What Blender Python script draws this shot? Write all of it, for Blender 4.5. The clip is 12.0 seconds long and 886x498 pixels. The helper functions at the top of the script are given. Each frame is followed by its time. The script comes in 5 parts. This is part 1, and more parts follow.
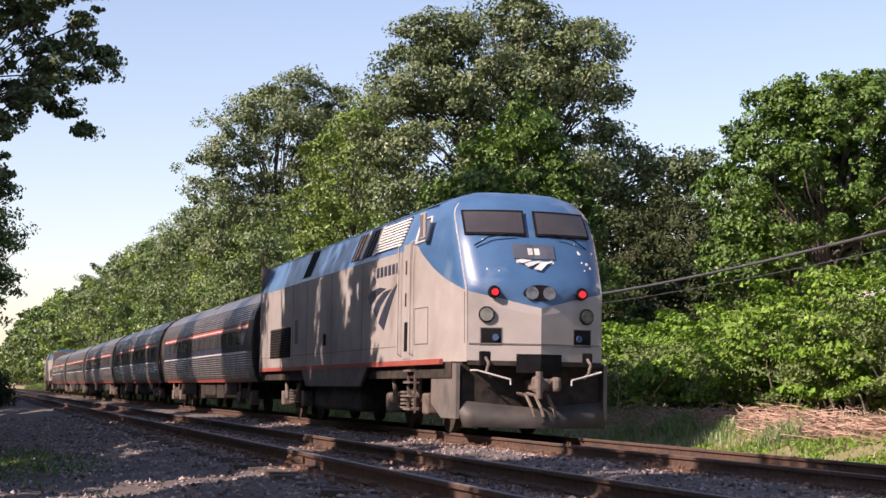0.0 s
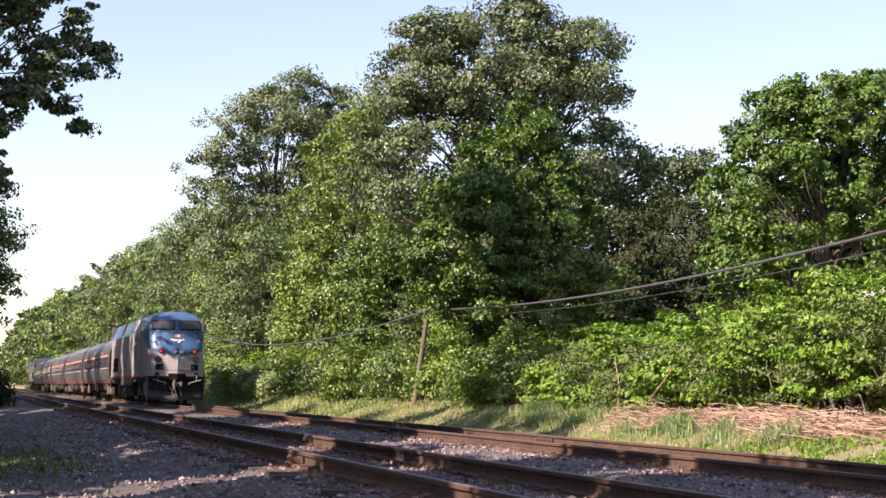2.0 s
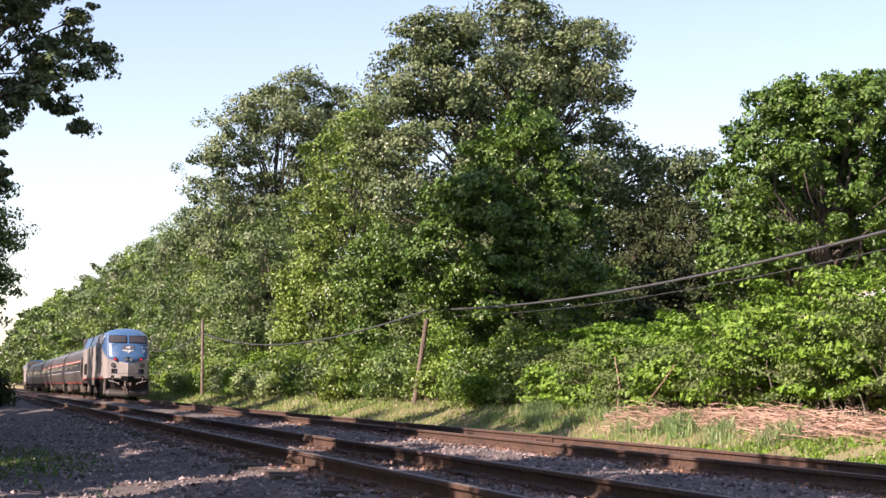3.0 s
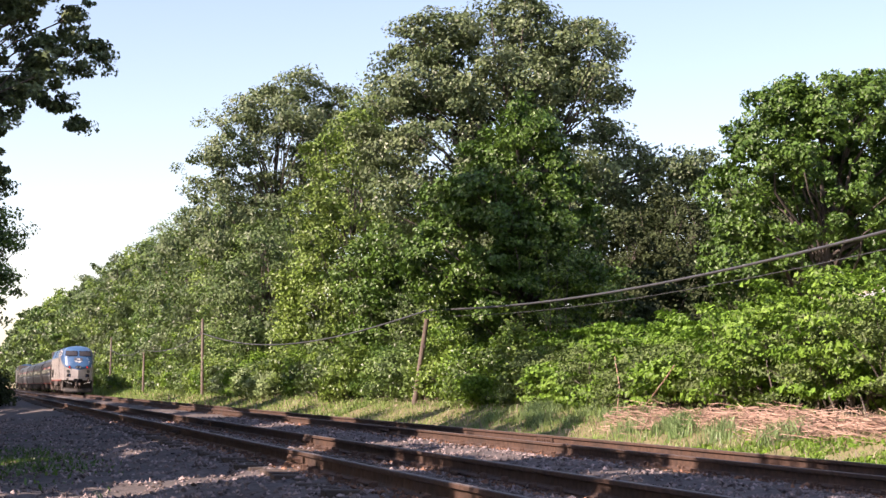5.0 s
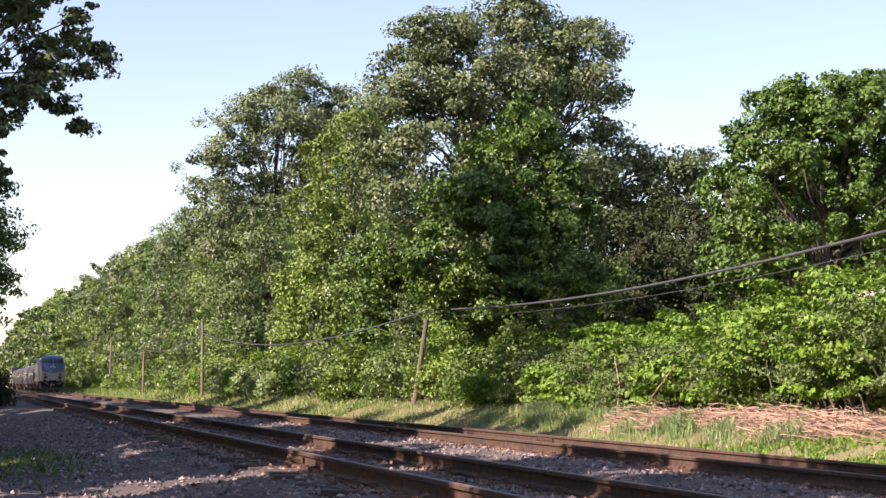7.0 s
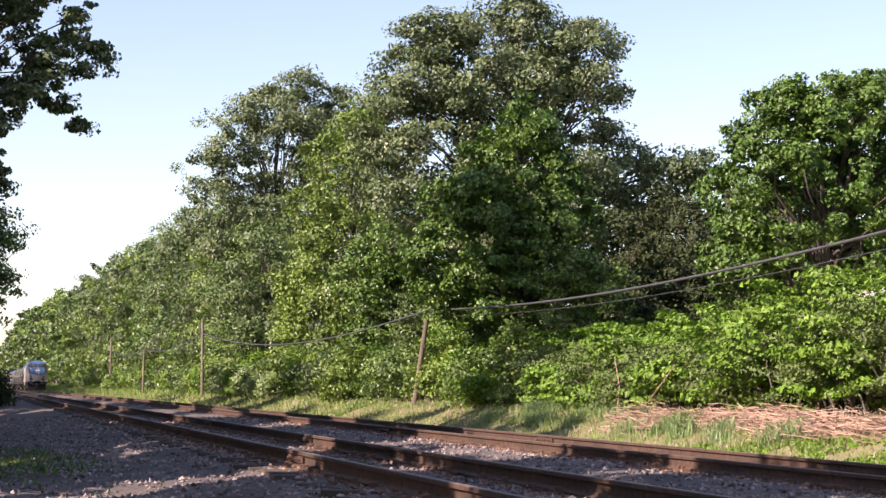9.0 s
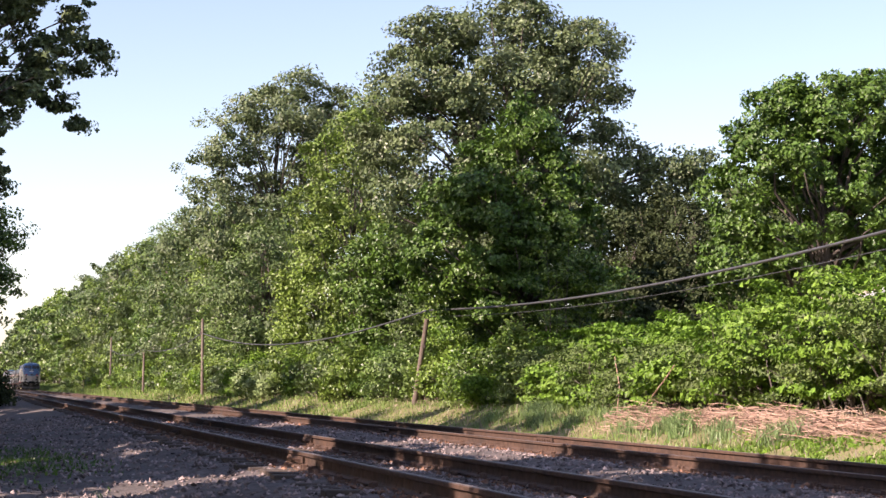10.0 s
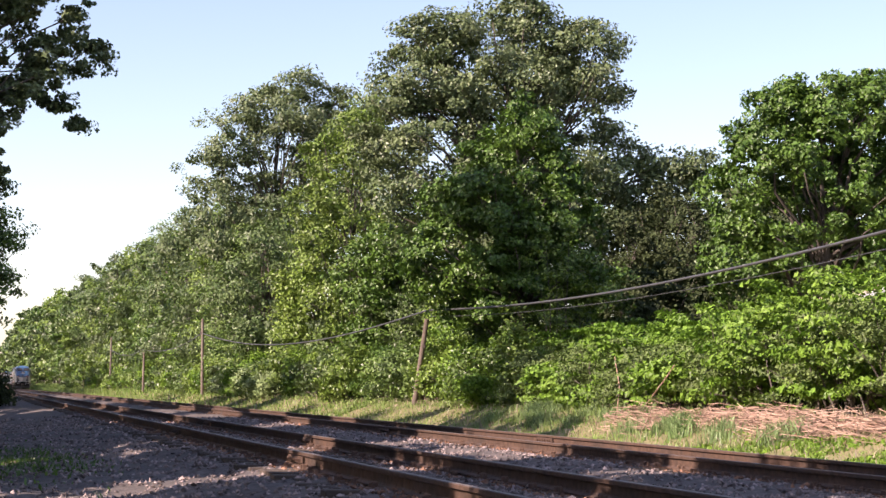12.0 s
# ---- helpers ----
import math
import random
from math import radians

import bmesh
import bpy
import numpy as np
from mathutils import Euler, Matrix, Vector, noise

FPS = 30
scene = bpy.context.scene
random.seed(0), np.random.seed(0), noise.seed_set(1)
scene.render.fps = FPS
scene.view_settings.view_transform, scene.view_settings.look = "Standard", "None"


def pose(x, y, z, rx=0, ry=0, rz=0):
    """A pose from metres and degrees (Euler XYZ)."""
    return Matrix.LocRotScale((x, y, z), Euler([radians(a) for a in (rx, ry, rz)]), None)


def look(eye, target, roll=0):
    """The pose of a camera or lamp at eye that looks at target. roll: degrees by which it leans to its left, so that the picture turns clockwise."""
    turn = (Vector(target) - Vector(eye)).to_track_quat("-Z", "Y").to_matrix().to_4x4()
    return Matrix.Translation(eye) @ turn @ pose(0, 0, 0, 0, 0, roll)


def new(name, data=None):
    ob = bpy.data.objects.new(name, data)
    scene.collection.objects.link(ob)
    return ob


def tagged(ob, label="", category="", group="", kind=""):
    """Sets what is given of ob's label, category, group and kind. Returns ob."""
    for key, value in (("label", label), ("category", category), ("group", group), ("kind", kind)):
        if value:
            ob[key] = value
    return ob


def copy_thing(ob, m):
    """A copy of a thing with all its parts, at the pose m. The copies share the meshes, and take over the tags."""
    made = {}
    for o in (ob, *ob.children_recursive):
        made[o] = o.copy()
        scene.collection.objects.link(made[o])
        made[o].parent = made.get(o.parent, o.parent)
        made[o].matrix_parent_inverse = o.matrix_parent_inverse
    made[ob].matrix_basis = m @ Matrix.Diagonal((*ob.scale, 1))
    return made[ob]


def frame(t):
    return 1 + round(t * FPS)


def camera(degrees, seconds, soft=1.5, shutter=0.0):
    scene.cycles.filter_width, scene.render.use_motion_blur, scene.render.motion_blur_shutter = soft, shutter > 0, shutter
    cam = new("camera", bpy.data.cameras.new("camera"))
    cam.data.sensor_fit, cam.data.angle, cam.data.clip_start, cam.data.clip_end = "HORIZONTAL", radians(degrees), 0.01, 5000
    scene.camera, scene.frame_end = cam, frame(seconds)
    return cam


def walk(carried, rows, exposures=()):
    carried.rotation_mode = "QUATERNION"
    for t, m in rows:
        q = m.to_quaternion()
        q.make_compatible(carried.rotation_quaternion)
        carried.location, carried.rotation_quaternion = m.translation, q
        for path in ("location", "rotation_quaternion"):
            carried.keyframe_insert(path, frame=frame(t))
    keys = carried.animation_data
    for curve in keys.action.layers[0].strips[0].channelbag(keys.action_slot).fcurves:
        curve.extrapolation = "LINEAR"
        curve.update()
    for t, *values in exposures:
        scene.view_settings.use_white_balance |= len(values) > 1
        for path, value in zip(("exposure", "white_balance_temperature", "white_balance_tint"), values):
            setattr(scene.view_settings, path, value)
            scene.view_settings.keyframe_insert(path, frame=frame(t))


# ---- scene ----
# x: across the tracks, y: along them, z = 0 at the top of the main track's rails
cam = camera(28.894, 12.0, soft=1.5)
EYE = Vector((-9.3875, 0.0, 0.7519))
YAW, PITCH = radians(15.22), radians(4.751)
AIM = EYE + 100 * Vector((math.sin(YAW) * math.cos(PITCH), math.cos(YAW) * math.cos(PITCH), math.sin(PITCH)))
VIEW = look(EYE, AIM, 0.918)
walk(cam, [(0, VIEW), (12, VIEW)], exposures=[(0, 0.84, 7050, 27), (0.3, 1.1, 7050, 27), (0.6, 1.23, 7050, 27), (1.5, 1.2, 7050, 27), (12, 1.16, 7050, 27)])

# ---- light ----
SUN_AZ, SUN_EL = radians(19), radians(36)
TO_SUN = Vector((-math.cos(SUN_AZ) * math.cos(SUN_EL), -math.sin(SUN_AZ) * math.cos(SUN_EL), math.sin(SUN_EL)))
world = bpy.data.worlds.new("sky")
scene.world = world
world.use_nodes = True
wn = world.node_tree.nodes
sky = wn.new("ShaderNodeTexSky")
sky.sky_type, sky.sun_disc = "NISHITA", False
sky.sun_elevation, sky.sun_rotation = SUN_EL, math.atan2(TO_SUN.x, TO_SUN.y)
sky.air_density, sky.dust_density, sky.ozone_density = 1.0, 0.7, 1.2
wn["Background"].inputs["Strength"].default_value = 0.11
world.node_tree.links.new(sky.outputs["Color"], wn["Background"].inputs["Color"])
sun = new("sun", bpy.data.lights.new("sun", "SUN"))
sun.data.energy, sun.data.angle, sun.data.color = 5.0, radians(0.53), (1.0, 0.91, 0.8)
sun.matrix_world = look(TO_SUN * 100, (0, 0, 0))


# ---- materials ----
def material(name, c1, c2, scale=6.0, rough=0.6, metal=0.0, bump=0.0, bump_scale=40.0, dirt=None, dirt_scale=1.2,
             dirt_amount=0.5, island=0.0, spec=0.5, stretch=(1, 1, 1), thin=0.0, coat=0.0, plant=0.0):
    """Two colours mixed by fine noise, a third in larger stains, relief, and a change of value from piece to piece."""
    m = bpy.data.materials.new(name)
    m.use_nodes = True
    n, l = m.node_tree.nodes, m.node_tree.links
    b = n["Principled BSDF"]
    tc, mp = n.new("ShaderNodeTexCoord"), n.new("ShaderNodeMapping")
    mp.inputs["Scale"].default_value = stretch
    l.new(tc.outputs["Object"], mp.inputs["Vector"])

    def noise_at(s, detail=5.0):
        t = n.new("ShaderNodeTexNoise")
        t.inputs["Scale"].default_value, t.inputs["Detail"].default_value = s, detail
        l.new(mp.outputs["Vector"], t.inputs["Vector"])
        return t

    def blend(a, c, fac):
        x = n.new("ShaderNodeMix")
        x.data_type = "RGBA"
        for v, i in ((a, 6), (c, 7)):
            if isinstance(v, tuple):
                x.inputs[i].default_value = (*v, 1)
            else:
                l.new(v, x.inputs[i])
        l.new(fac, x.inputs[0])
        return x.outputs[2]

    def ramp(v, lo, hi, top=1.0):
        r = n.new("ShaderNodeMapRange")
        r.inputs[1].default_value, r.inputs[2].default_value, r.inputs[4].default_value = lo, hi, top
        l.new(v, r.inputs[0])
        return r.outputs[0]

    col = blend(c1, c2, ramp(noise_at(scale).outputs[0], 0.32, 0.68))
    if dirt:
        col = blend(col, dirt, ramp(noise_at(dirt_scale, 7).outputs[0], 0.62 - 0.3 * dirt_amount, 0.8 - 0.2 * dirt_amount, 0.85))
    if island:
        g, h = n.new("ShaderNodeNewGeometry"), n.new("ShaderNodeHueSaturation")
        l.new(ramp(g.outputs["Random Per Island"], 0, 1, 1), h.inputs["Value"])
        h.inputs["Value"].links[0].from_node.inputs[3].default_value = 1 - island
        h.inputs["Value"].links[0].from_node.inputs[4].default_value = 1 + island
        l.new(col, h.inputs["Color"])
        col = h.outputs["Color"]
    if plant:
        oi, h2 = n.new("ShaderNodeObjectInfo"), n.new("ShaderNodeHueSaturation")
        v = ramp(oi.outputs["Random"], 0, 1, 1)
        v.node.inputs[3].default_value, v.node.inputs[4].default_value = 1 - plant, 1 + plant
        l.new(v, h2.inputs["Value"])
        l.new(col, h2.inputs["Color"])
        col = h2.outputs["Color"]
    l.new(col, b.inputs["Base Color"])
    r = ramp(noise_at(scale * 0.7).outputs[0], 0.3, 0.7)
    r.node.inputs[3].default_value, r.node.inputs[4].default_value = max(rough - 0.08, 0.02), min(rough + 0.1, 1)
    l.new(r, b.inputs["Roughness"])
    b.inputs["Metallic"].default_value = metal
    b.inputs["Specular IOR Level"].default_value = spec
    b.inputs["Coat Weight"].default_value = coat
    b.inputs["Coat Roughness"].default_value = 0.12
    if bump:
        k = n.new("ShaderNodeBump")
        k.inputs["Strength"].default_value, k.inputs["Distance"].default_value = bump, 0.6 / bump_scale
        l.new(noise_at(bump_scale).outputs[0], k.inputs["Height"])
        l.new(k.outputs["Normal"], b.inputs["Normal"])
    if thin:
        t, x = n.new("ShaderNodeBsdfTranslucent"), n.new("ShaderNodeMixShader")
        l.new(col, t.inputs["Color"])
        x.inputs[0].default_value = thin
        l.new(b.outputs[0], x.inputs[1])
        l.new(t.outputs[0], x.inputs[2])
        l.new(x.outputs[0], n["Material Output"].inputs["Surface"])
    return m


def leaf_material(name, c1, c2, thin=0.13, rough=0.42, spec=0.42, island=0.45, plant=0.0):
    return material(name, c1, c2, scale=0.7, rough=rough, island=island, thin=thin, spec=spec, plant=plant)


M_OAK = leaf_material("oak_leaf", (0.088, 0.13, 0.048), (0.132, 0.168, 0.074))
M_OAK_FAR = leaf_material("far_leaf", (0.06, 0.105, 0.03), (0.095, 0.135, 0.046), plant=0.28)
M_MAPLE = leaf_material("maple_leaf", (0.048, 0.108, 0.014), (0.085, 0.155, 0.023))
M_LIGHT = leaf_material("light_leaf", (0.105, 0.178, 0.025), (0.15, 0.22, 0.038), plant=0.18)
M_KNOT = leaf_material("knotweed_leaf", (0.105, 0.21, 0.022), (0.165, 0.27, 0.038), thin=0.22, rough=0.5, spec=0.3)
M_SHRUB = leaf_material("shrub_leaf", (0.074, 0.13, 0.026), (0.115, 0.175, 0.042), plant=0.25)
M_PALE = leaf_material("pale_leaf", (0.19, 0.27, 0.1), (0.29, 0.35, 0.17))
M_OLIVE = leaf_material("olive_leaf", (0.086, 0.138, 0.034), (0.135, 0.18, 0.058), rough=0.5, spec=0.3)
# cedar green, darkened to carry the shade under the larger trees
M_JUNIPER = leaf_material("shaded_juniper_leaf", (0.036, 0.056, 0.02), (0.06, 0.076, 0.03), rough=0.6, spec=0.2)
M_GRASS = leaf_material("grass", (0.12, 0.22, 0.04), (0.24, 0.32, 0.1), thin=0.3, rough=0.5, island=0.5)
M_BARK = material("bark", (0.06, 0.048, 0.04), (0.11, 0.092, 0.077), 9, 0.9, bump=0.8, bump_scale=25, stretch=(1, 1, 0.25))
M_RAIL = material("rusty_rail", (0.052, 0.029, 0.02), (0.11, 0.062, 0.043), 14, 0.75, bump=0.3, bump_scale=60, dirt=(0.045, 0.03, 0.025))
M_PLATE = material("rusty_plate", (0.085, 0.048, 0.034), (0.15, 0.088, 0.062), 14, 0.8, bump=0.3, bump_scale=60)
M_RAILTOP = material("worn_rail_top", (0.13, 0.1, 0.085), (0.22, 0.18, 0.16), 5, 0.55, metal=0.35)
M_TIE = material("tie_wood", (0.05, 0.036, 0.028), (0.105, 0.078, 0.062), 12, 0.9, bump=0.8, bump_scale=30, stretch=(0.3, 1, 1))
M_CAST = material("cast_coupler", (0.085, 0.065, 0.055), (0.16, 0.125, 0.105), 9, 0.7, bump=0.3, bump_scale=30)
M_DRYGRASS = leaf_material("dry_grass", (0.27, 0.216, 0.14), (0.378, 0.324, 0.238), thin=0.2, rough=0.6)
M_TALL = leaf_material("tall_grass", (0.14, 0.225, 0.075), (0.225, 0.31, 0.135), thin=0.25, rough=0.5)
M_STRAW = material("dry_cane", (0.3, 0.18, 0.13), (0.46, 0.32, 0.25), 5, 0.8, island=0.35)
M_POLE = material("weathered_pole", (0.13, 0.1, 0.082), (0.22, 0.178, 0.148), 8, 0.9, bump=0.7, bump_scale=30, stretch=(1, 1, 0.12), dirt=(0.12, 0.09, 0.07))
M_CABLE = material("cable_sheath", (0.05, 0.05, 0.054), (0.08, 0.08, 0.084), 5, 0.5)
M_TAN = material("tan_wall", (0.4, 0.32, 0.25), (0.46, 0.38, 0.3), 4, 0.85, bump=0.2)
M_ROOF = material("tan_shingles", (0.33, 0.25, 0.18), (0.42, 0.33, 0.25), 7, 0.9, bump=0.5)
M_TRIM = material("white_trim", (0.7, 0.69, 0.67), (0.78, 0.77, 0.75), 5, 0.6)
M_STONE = material("ballast", (0.125, 0.095, 0.09), (0.28, 0.225, 0.215), 8, 0.9, bump=0.4, bump_scale=60, island=0.7)
M_RUST = material("rusty_crumbs", (0.15, 0.07, 0.042), (0.26, 0.14, 0.09), 8, 0.9, bump=0.4, bump_scale=60, island=0.5)


# ---- mesh helpers ----
def to_mesh(name, verts, tris, smooth=False):
    """A mesh of triangles (or quads) from arrays."""
    verts, tris = np.asarray(verts, np.float32), np.asarray(tris, np.int32)
    me = bpy.data.meshes.new(name)
    k = tris.shape[1]
    me.vertices.add(len(verts))
    me.vertices.foreach_set("co", verts.ravel())
    me.loops.add(tris.size)
    me.loops.foreach_set("vertex_index", tris.ravel())
    me.polygons.add(len(tris))
    me.polygons.foreach_set("loop_start", np.arange(0, tris.size, k, dtype=np.int32))
    me.polygons.foreach_set("use_smooth", np.full(len(tris), smooth))
    me.update(calc_edges=True)
    return me


def part(name, bm, mat, parent=None, label="", smooth=False):
    """Links a bmesh (or a mesh) as one object under its thing."""
    if isinstance(bm, bmesh.types.BMesh):
        bmesh.ops.recalc_face_normals(bm, faces=bm.faces[:])
        me = bpy.data.meshes.new(name)
        bm.to_mesh(me)
        bm.free()
        if smooth:
            me.shade_smooth()
    else:
        me = bm
    for x in (mat if isinstance(mat, (list, tuple)) else [mat]):
        me.materials.append(x)
    ob = new(name, me)
    ob.parent = parent
    return tagged(ob, label)


def add_box(bm, x0, x1, y0, y1, z0, z1, bevel=0.0, mi=0):
    r = bmesh.ops.create_cube(bm, size=1.0)
    for v in r["verts"]:
        v.co = Vector((x0 + (v.co.x + 0.5) * (x1 - x0), y0 + (v.co.y + 0.5) * (y1 - y0), z0 + (v.co.z + 0.5) * (z1 - z0)))
    faces = list({f for v in r["verts"] for f in v.link_faces})
    if bevel:
        e = list({e for v in r["verts"] for e in v.link_edges})
        faces = bmesh.ops.bevel(bm, geom=e, offset=bevel, segments=2, affect="EDGES", profile=0.5)["faces"] + [f for f in faces if f.is_valid]
    for f in faces:
        if f.is_valid:
            f.material_index = mi
    return r


def box(x0, x1, y0, y1, z0, z1, bevel=0.0):
    bm = bmesh.new()
    add_box(bm, x0, x1, y0, y1, z0, z1, bevel)
    return bm


def add_rod(bm, a, b, r0, r1=None, n=8):
    a, b = Vector(a), Vector(b)
    d = b - a
    m = Matrix.Translation((a + b) / 2) @ d.to_track_quat("Z", "Y").to_matrix().to_4x4()
    bmesh.ops.create_cone(bm, cap_ends=True, segments=n, radius1=r0, radius2=r0 if r1 is None else r1, depth=d.length, matrix=m)


def add_pipe(bm, pts, r, n=6):
    for a, b in zip(pts[:-1], pts[1:]):
        add_rod(bm, a, b, r, n=n)


def prism(profile, y0, y1, axis="y"):
    """An extrusion of a closed (u, z) outline along y (or along x)."""
    bm = bmesh.new()
    place = (lambda u, s, z: (u, s, z)) if axis == "y" else (lambda u, s, z: (s, u, z))
    rings = [[bm.verts.new(place(u, s, z)) for u, z in profile] for s in (y0, y1)]
    k = len(profile)
    for i in range(k):
        bm.faces.new((rings[0][i], rings[0][(i + 1) % k], rings[1][(i + 1) % k], rings[1][i]))
    bm.faces.new(rings[0])
    bm.faces.new(rings[1])
    return bm


# ---- ground ----
def smooth_step(a, b, v):
    t = np.clip((v - a) / (b - a), 0, 1)
    return t * t * (3 - 2 * t)


PROFILE_X = np.array([-3000, -40, -16, -11, -9, -7.6, -6.6, -6.0, -3.9, -3.3, -2.7, -2.0, -1.4, 1.4, 2.0, 2.6, 3.4, 4.5, 6, 9, 14, 40, 3000])
PROFILE_Z = np.array([-0.3, -0.3, -0.35, -0.45, -0.42, -0.35, -0.225, -0.142, -0.15, -0.225, -0.28, -0.24, -0.186, -0.186, -0.26, -0.34, -0.12, 0.28, 0.45, 0.8, 1.2, 1.5, 1.5])


def ground_z(x, y):
    """Height of the ground: two ballast beds, a ditch and a low bank."""
    x, y = np.asarray(x, float), np.asarray(y, float)
    z = np.interp(x, PROFILE_X, PROFILE_Z)
    rough = 0.045 * np.sin(x * 2.1 + 0.7 * np.sin(y * 0.9)) * np.cos(y * 1.3 + x) + 0.028 * np.sin(y * 3.7 + 2 * x) * np.sin(x * 4.3 - y)
    loose = 1 - 0.6 * ((np.abs(x) < 1.5) | (np.abs(x + 4.98) < 1.5))
    shoulder = 0.05 * np.sin(y * 0.33 + 1) * np.exp(-((x + 8.2) / 1.2) ** 2)
    return z + rough * loose + shoulder


def build_ground():
    xs = np.concatenate([[-3000, -800, -200, -80, -40, -25], np.arange(-14, 10, 0.24), [13, 15, 18, 24, 40, 80, 200, 800, 3000]])
    ys = np.concatenate([[-3000, -600, -150, -60, -25, -8, 0], np.arange(6, 75, 0.36), np.arange(75, 250, 2.0), [260, 290, 330, 400, 500, 650, 900, 1400, 3000]])
    gx, gy = np.meshgrid(xs, ys)
    v = np.stack([gx, gy, ground_z(gx, gy)], -1).reshape(-1, 3)
    w = len(xs)
    i = (np.arange(len(ys) - 1)[:, None] * w + np.arange(w - 1)[None, :]).ravel()
    quads = np.stack([i, i + 1, i + w + 1, i + w], -1)
    m = material("ground_soil", (0.075, 0.06, 0.055), (0.16, 0.13, 0.12), 9, 0.95, bump=0.9, bump_scale=22, dirt=(0.06, 0.052, 0.05), dirt_scale=0.7)
    n, l = m.node_tree.nodes, m.node_tree.links
    b = n["Principled BSDF"]
    old = b.inputs["Base Color"].links[0].from_socket
    g, s, mr, mix = n.new("ShaderNodeNewGeometry"), n.new("ShaderNodeSeparateXYZ"), n.new("ShaderNodeMapRange"), n.new("ShaderNodeMix")
    l.new(g.outputs["Position"], s.inputs[0])
    l.new(s.outputs[0], mr.inputs[0])
    mr.inputs[1].default_value, mr.inputs[2].default_value = 1.9, 3.0
    mix.data_type = "RGBA"
    t, r2 = n.new("ShaderNodeTexNoise"), n.new("ShaderNodeMix")
    t.inputs["Scale"].default_value = 3.0
    l.new(g.outputs["Position"], t.inputs["Vector"])
    r2.data_type = "RGBA"
    r2.inputs[6].default_value, r2.inputs[7].default_value = (0.13, 0.14, 0.045, 1), (0.26, 0.2, 0.12, 1)
    l.new(t.outputs[0], r2.inputs[0])
    l.new(mr.outputs[0], mix.inputs[0])
    l.new(old, mix.inputs[6])
    l.new(r2.outputs[2], mix.inputs[7])
    l.new(mix.outputs[2], b.inputs["Base Color"])
    ob = part("ground", to_mesh("ground", v, quads, True), m)
    tagged(ob, "grey ballast gravel and a low grassy bank beside it", "ground", kind="structure")


build_ground()

# ---- tracks ----
RAIL = [(-0.07, -0.172), (0.07, -0.172), (0.07, -0.16), (0.02, -0.145), (0.009, -0.13), (0.009, -0.05), (0.036, -0.038), (0.036, -0.008), (0.03, -0.002),
        (-0.03, -0.002), (-0.036, -0.008), (-0.036, -0.038), (-0.009, -0.05), (-0.009, -0.13), (-0.02, -0.145), (-0.07, -0.16)]


def build_track(name, xc, z, y0, y1, label):
    root = tagged(new(name), label, "railway track", kind="structure")
    root.location = (xc, 0, z)
    for s in (-0.7535, 0.7535):
        rail = part("rail", prism([(u + s, v) for u, v in RAIL], y0, y1), M_RAIL, root, "rusty steel rail")
        part("running_surface", box(s - 0.027, s + 0.027, y0, y1, -0.0025, 0.0), M_RAILTOP, rail, "worn rail top")
    return root


def build_ties(track, y0, count, seed):
    """Wooden ties with steel plates, each a little askew, all on two shared meshes."""
    rng = np.random.default_rng(seed)
    tie = part("tie", box(-1.3, 1.3, -0.115, 0.115, -0.36, -0.185, 0.015), M_TIE, track, "weathered wooden tie")
    bm = bmesh.new()
    for s in (-0.7535, 0.7535):
        add_box(bm, s - 0.17, s + 0.17, -0.09, 0.09, -0.186, -0.168)
        add_box(bm, s - 0.085, s - 0.012, 0.13, 0.17, -0.2, -0.12, 0.01)
        for dx in (-0.1, 0.1):
            for dy in (-0.06, 0.06):
                add_box(bm, s + dx - 0.015, s + dx + 0.015, dy - 0.016, dy + 0.016, -0.172, -0.125)
    plates = part("tie_plate", bm, M_PLATE, tie, "rusty plates and spikes")
    tie.location = (0, y0, 0)
    y = y0
    for i in range(count - 1):
        y += rng.uniform(0.48, 0.58)
        o = new("tie", tie.data)
        o.parent = track
        o.location, o.rotation_euler = (rng.normal(0, 0.05), y, rng.uniform(-0.012, 0.003)), (0, rng.normal(0, 0.006), rng.normal(0, 0.02))
        if i < 150:
            q = new("tie_plate", plates.data)
            q.parent = o


def build_joint(track, s, y):
    bm = bmesh.new()
    for d in (-0.045, 0.025):
        add_box(bm, s + d, s + d + 0.02, y - 0.45, y + 0.45, -0.125, -0.05, 0.006)
    for k in range(6):
        add_rod(bm, (s - 0.07, y - 0.35 + 0.14 * k, -0.09), (s + 0.07, y - 0.35 + 0.14 * k, -0.09), 0.018, n=6)
    part("joint_bar", bm, M_RAIL, track, "rusty bolted joint bars")


main_track = build_track("main_track", 0, 0, -60, 775, "rusty main railway track on grey ballast")
siding_track = build_track("siding_track", -4.98, 0.05, -60, 420, "rusty siding track with jointed rails")
for s, ys in ((-0.7535, (36.2, 48.1)), (0.7535, (29.9, 41.8))):
    for y in ys:
        build_joint(main_track, s, y)
for s, ys in ((-0.7535, (31.5, 19.6)), (0.7535, (26.9, 38.8))):
    for y in ys:
        build_joint(siding_track, s, y)


build_ties(main_track, 9.0, 290, 1)
build_ties(siding_track, 9.2, 290, 2)


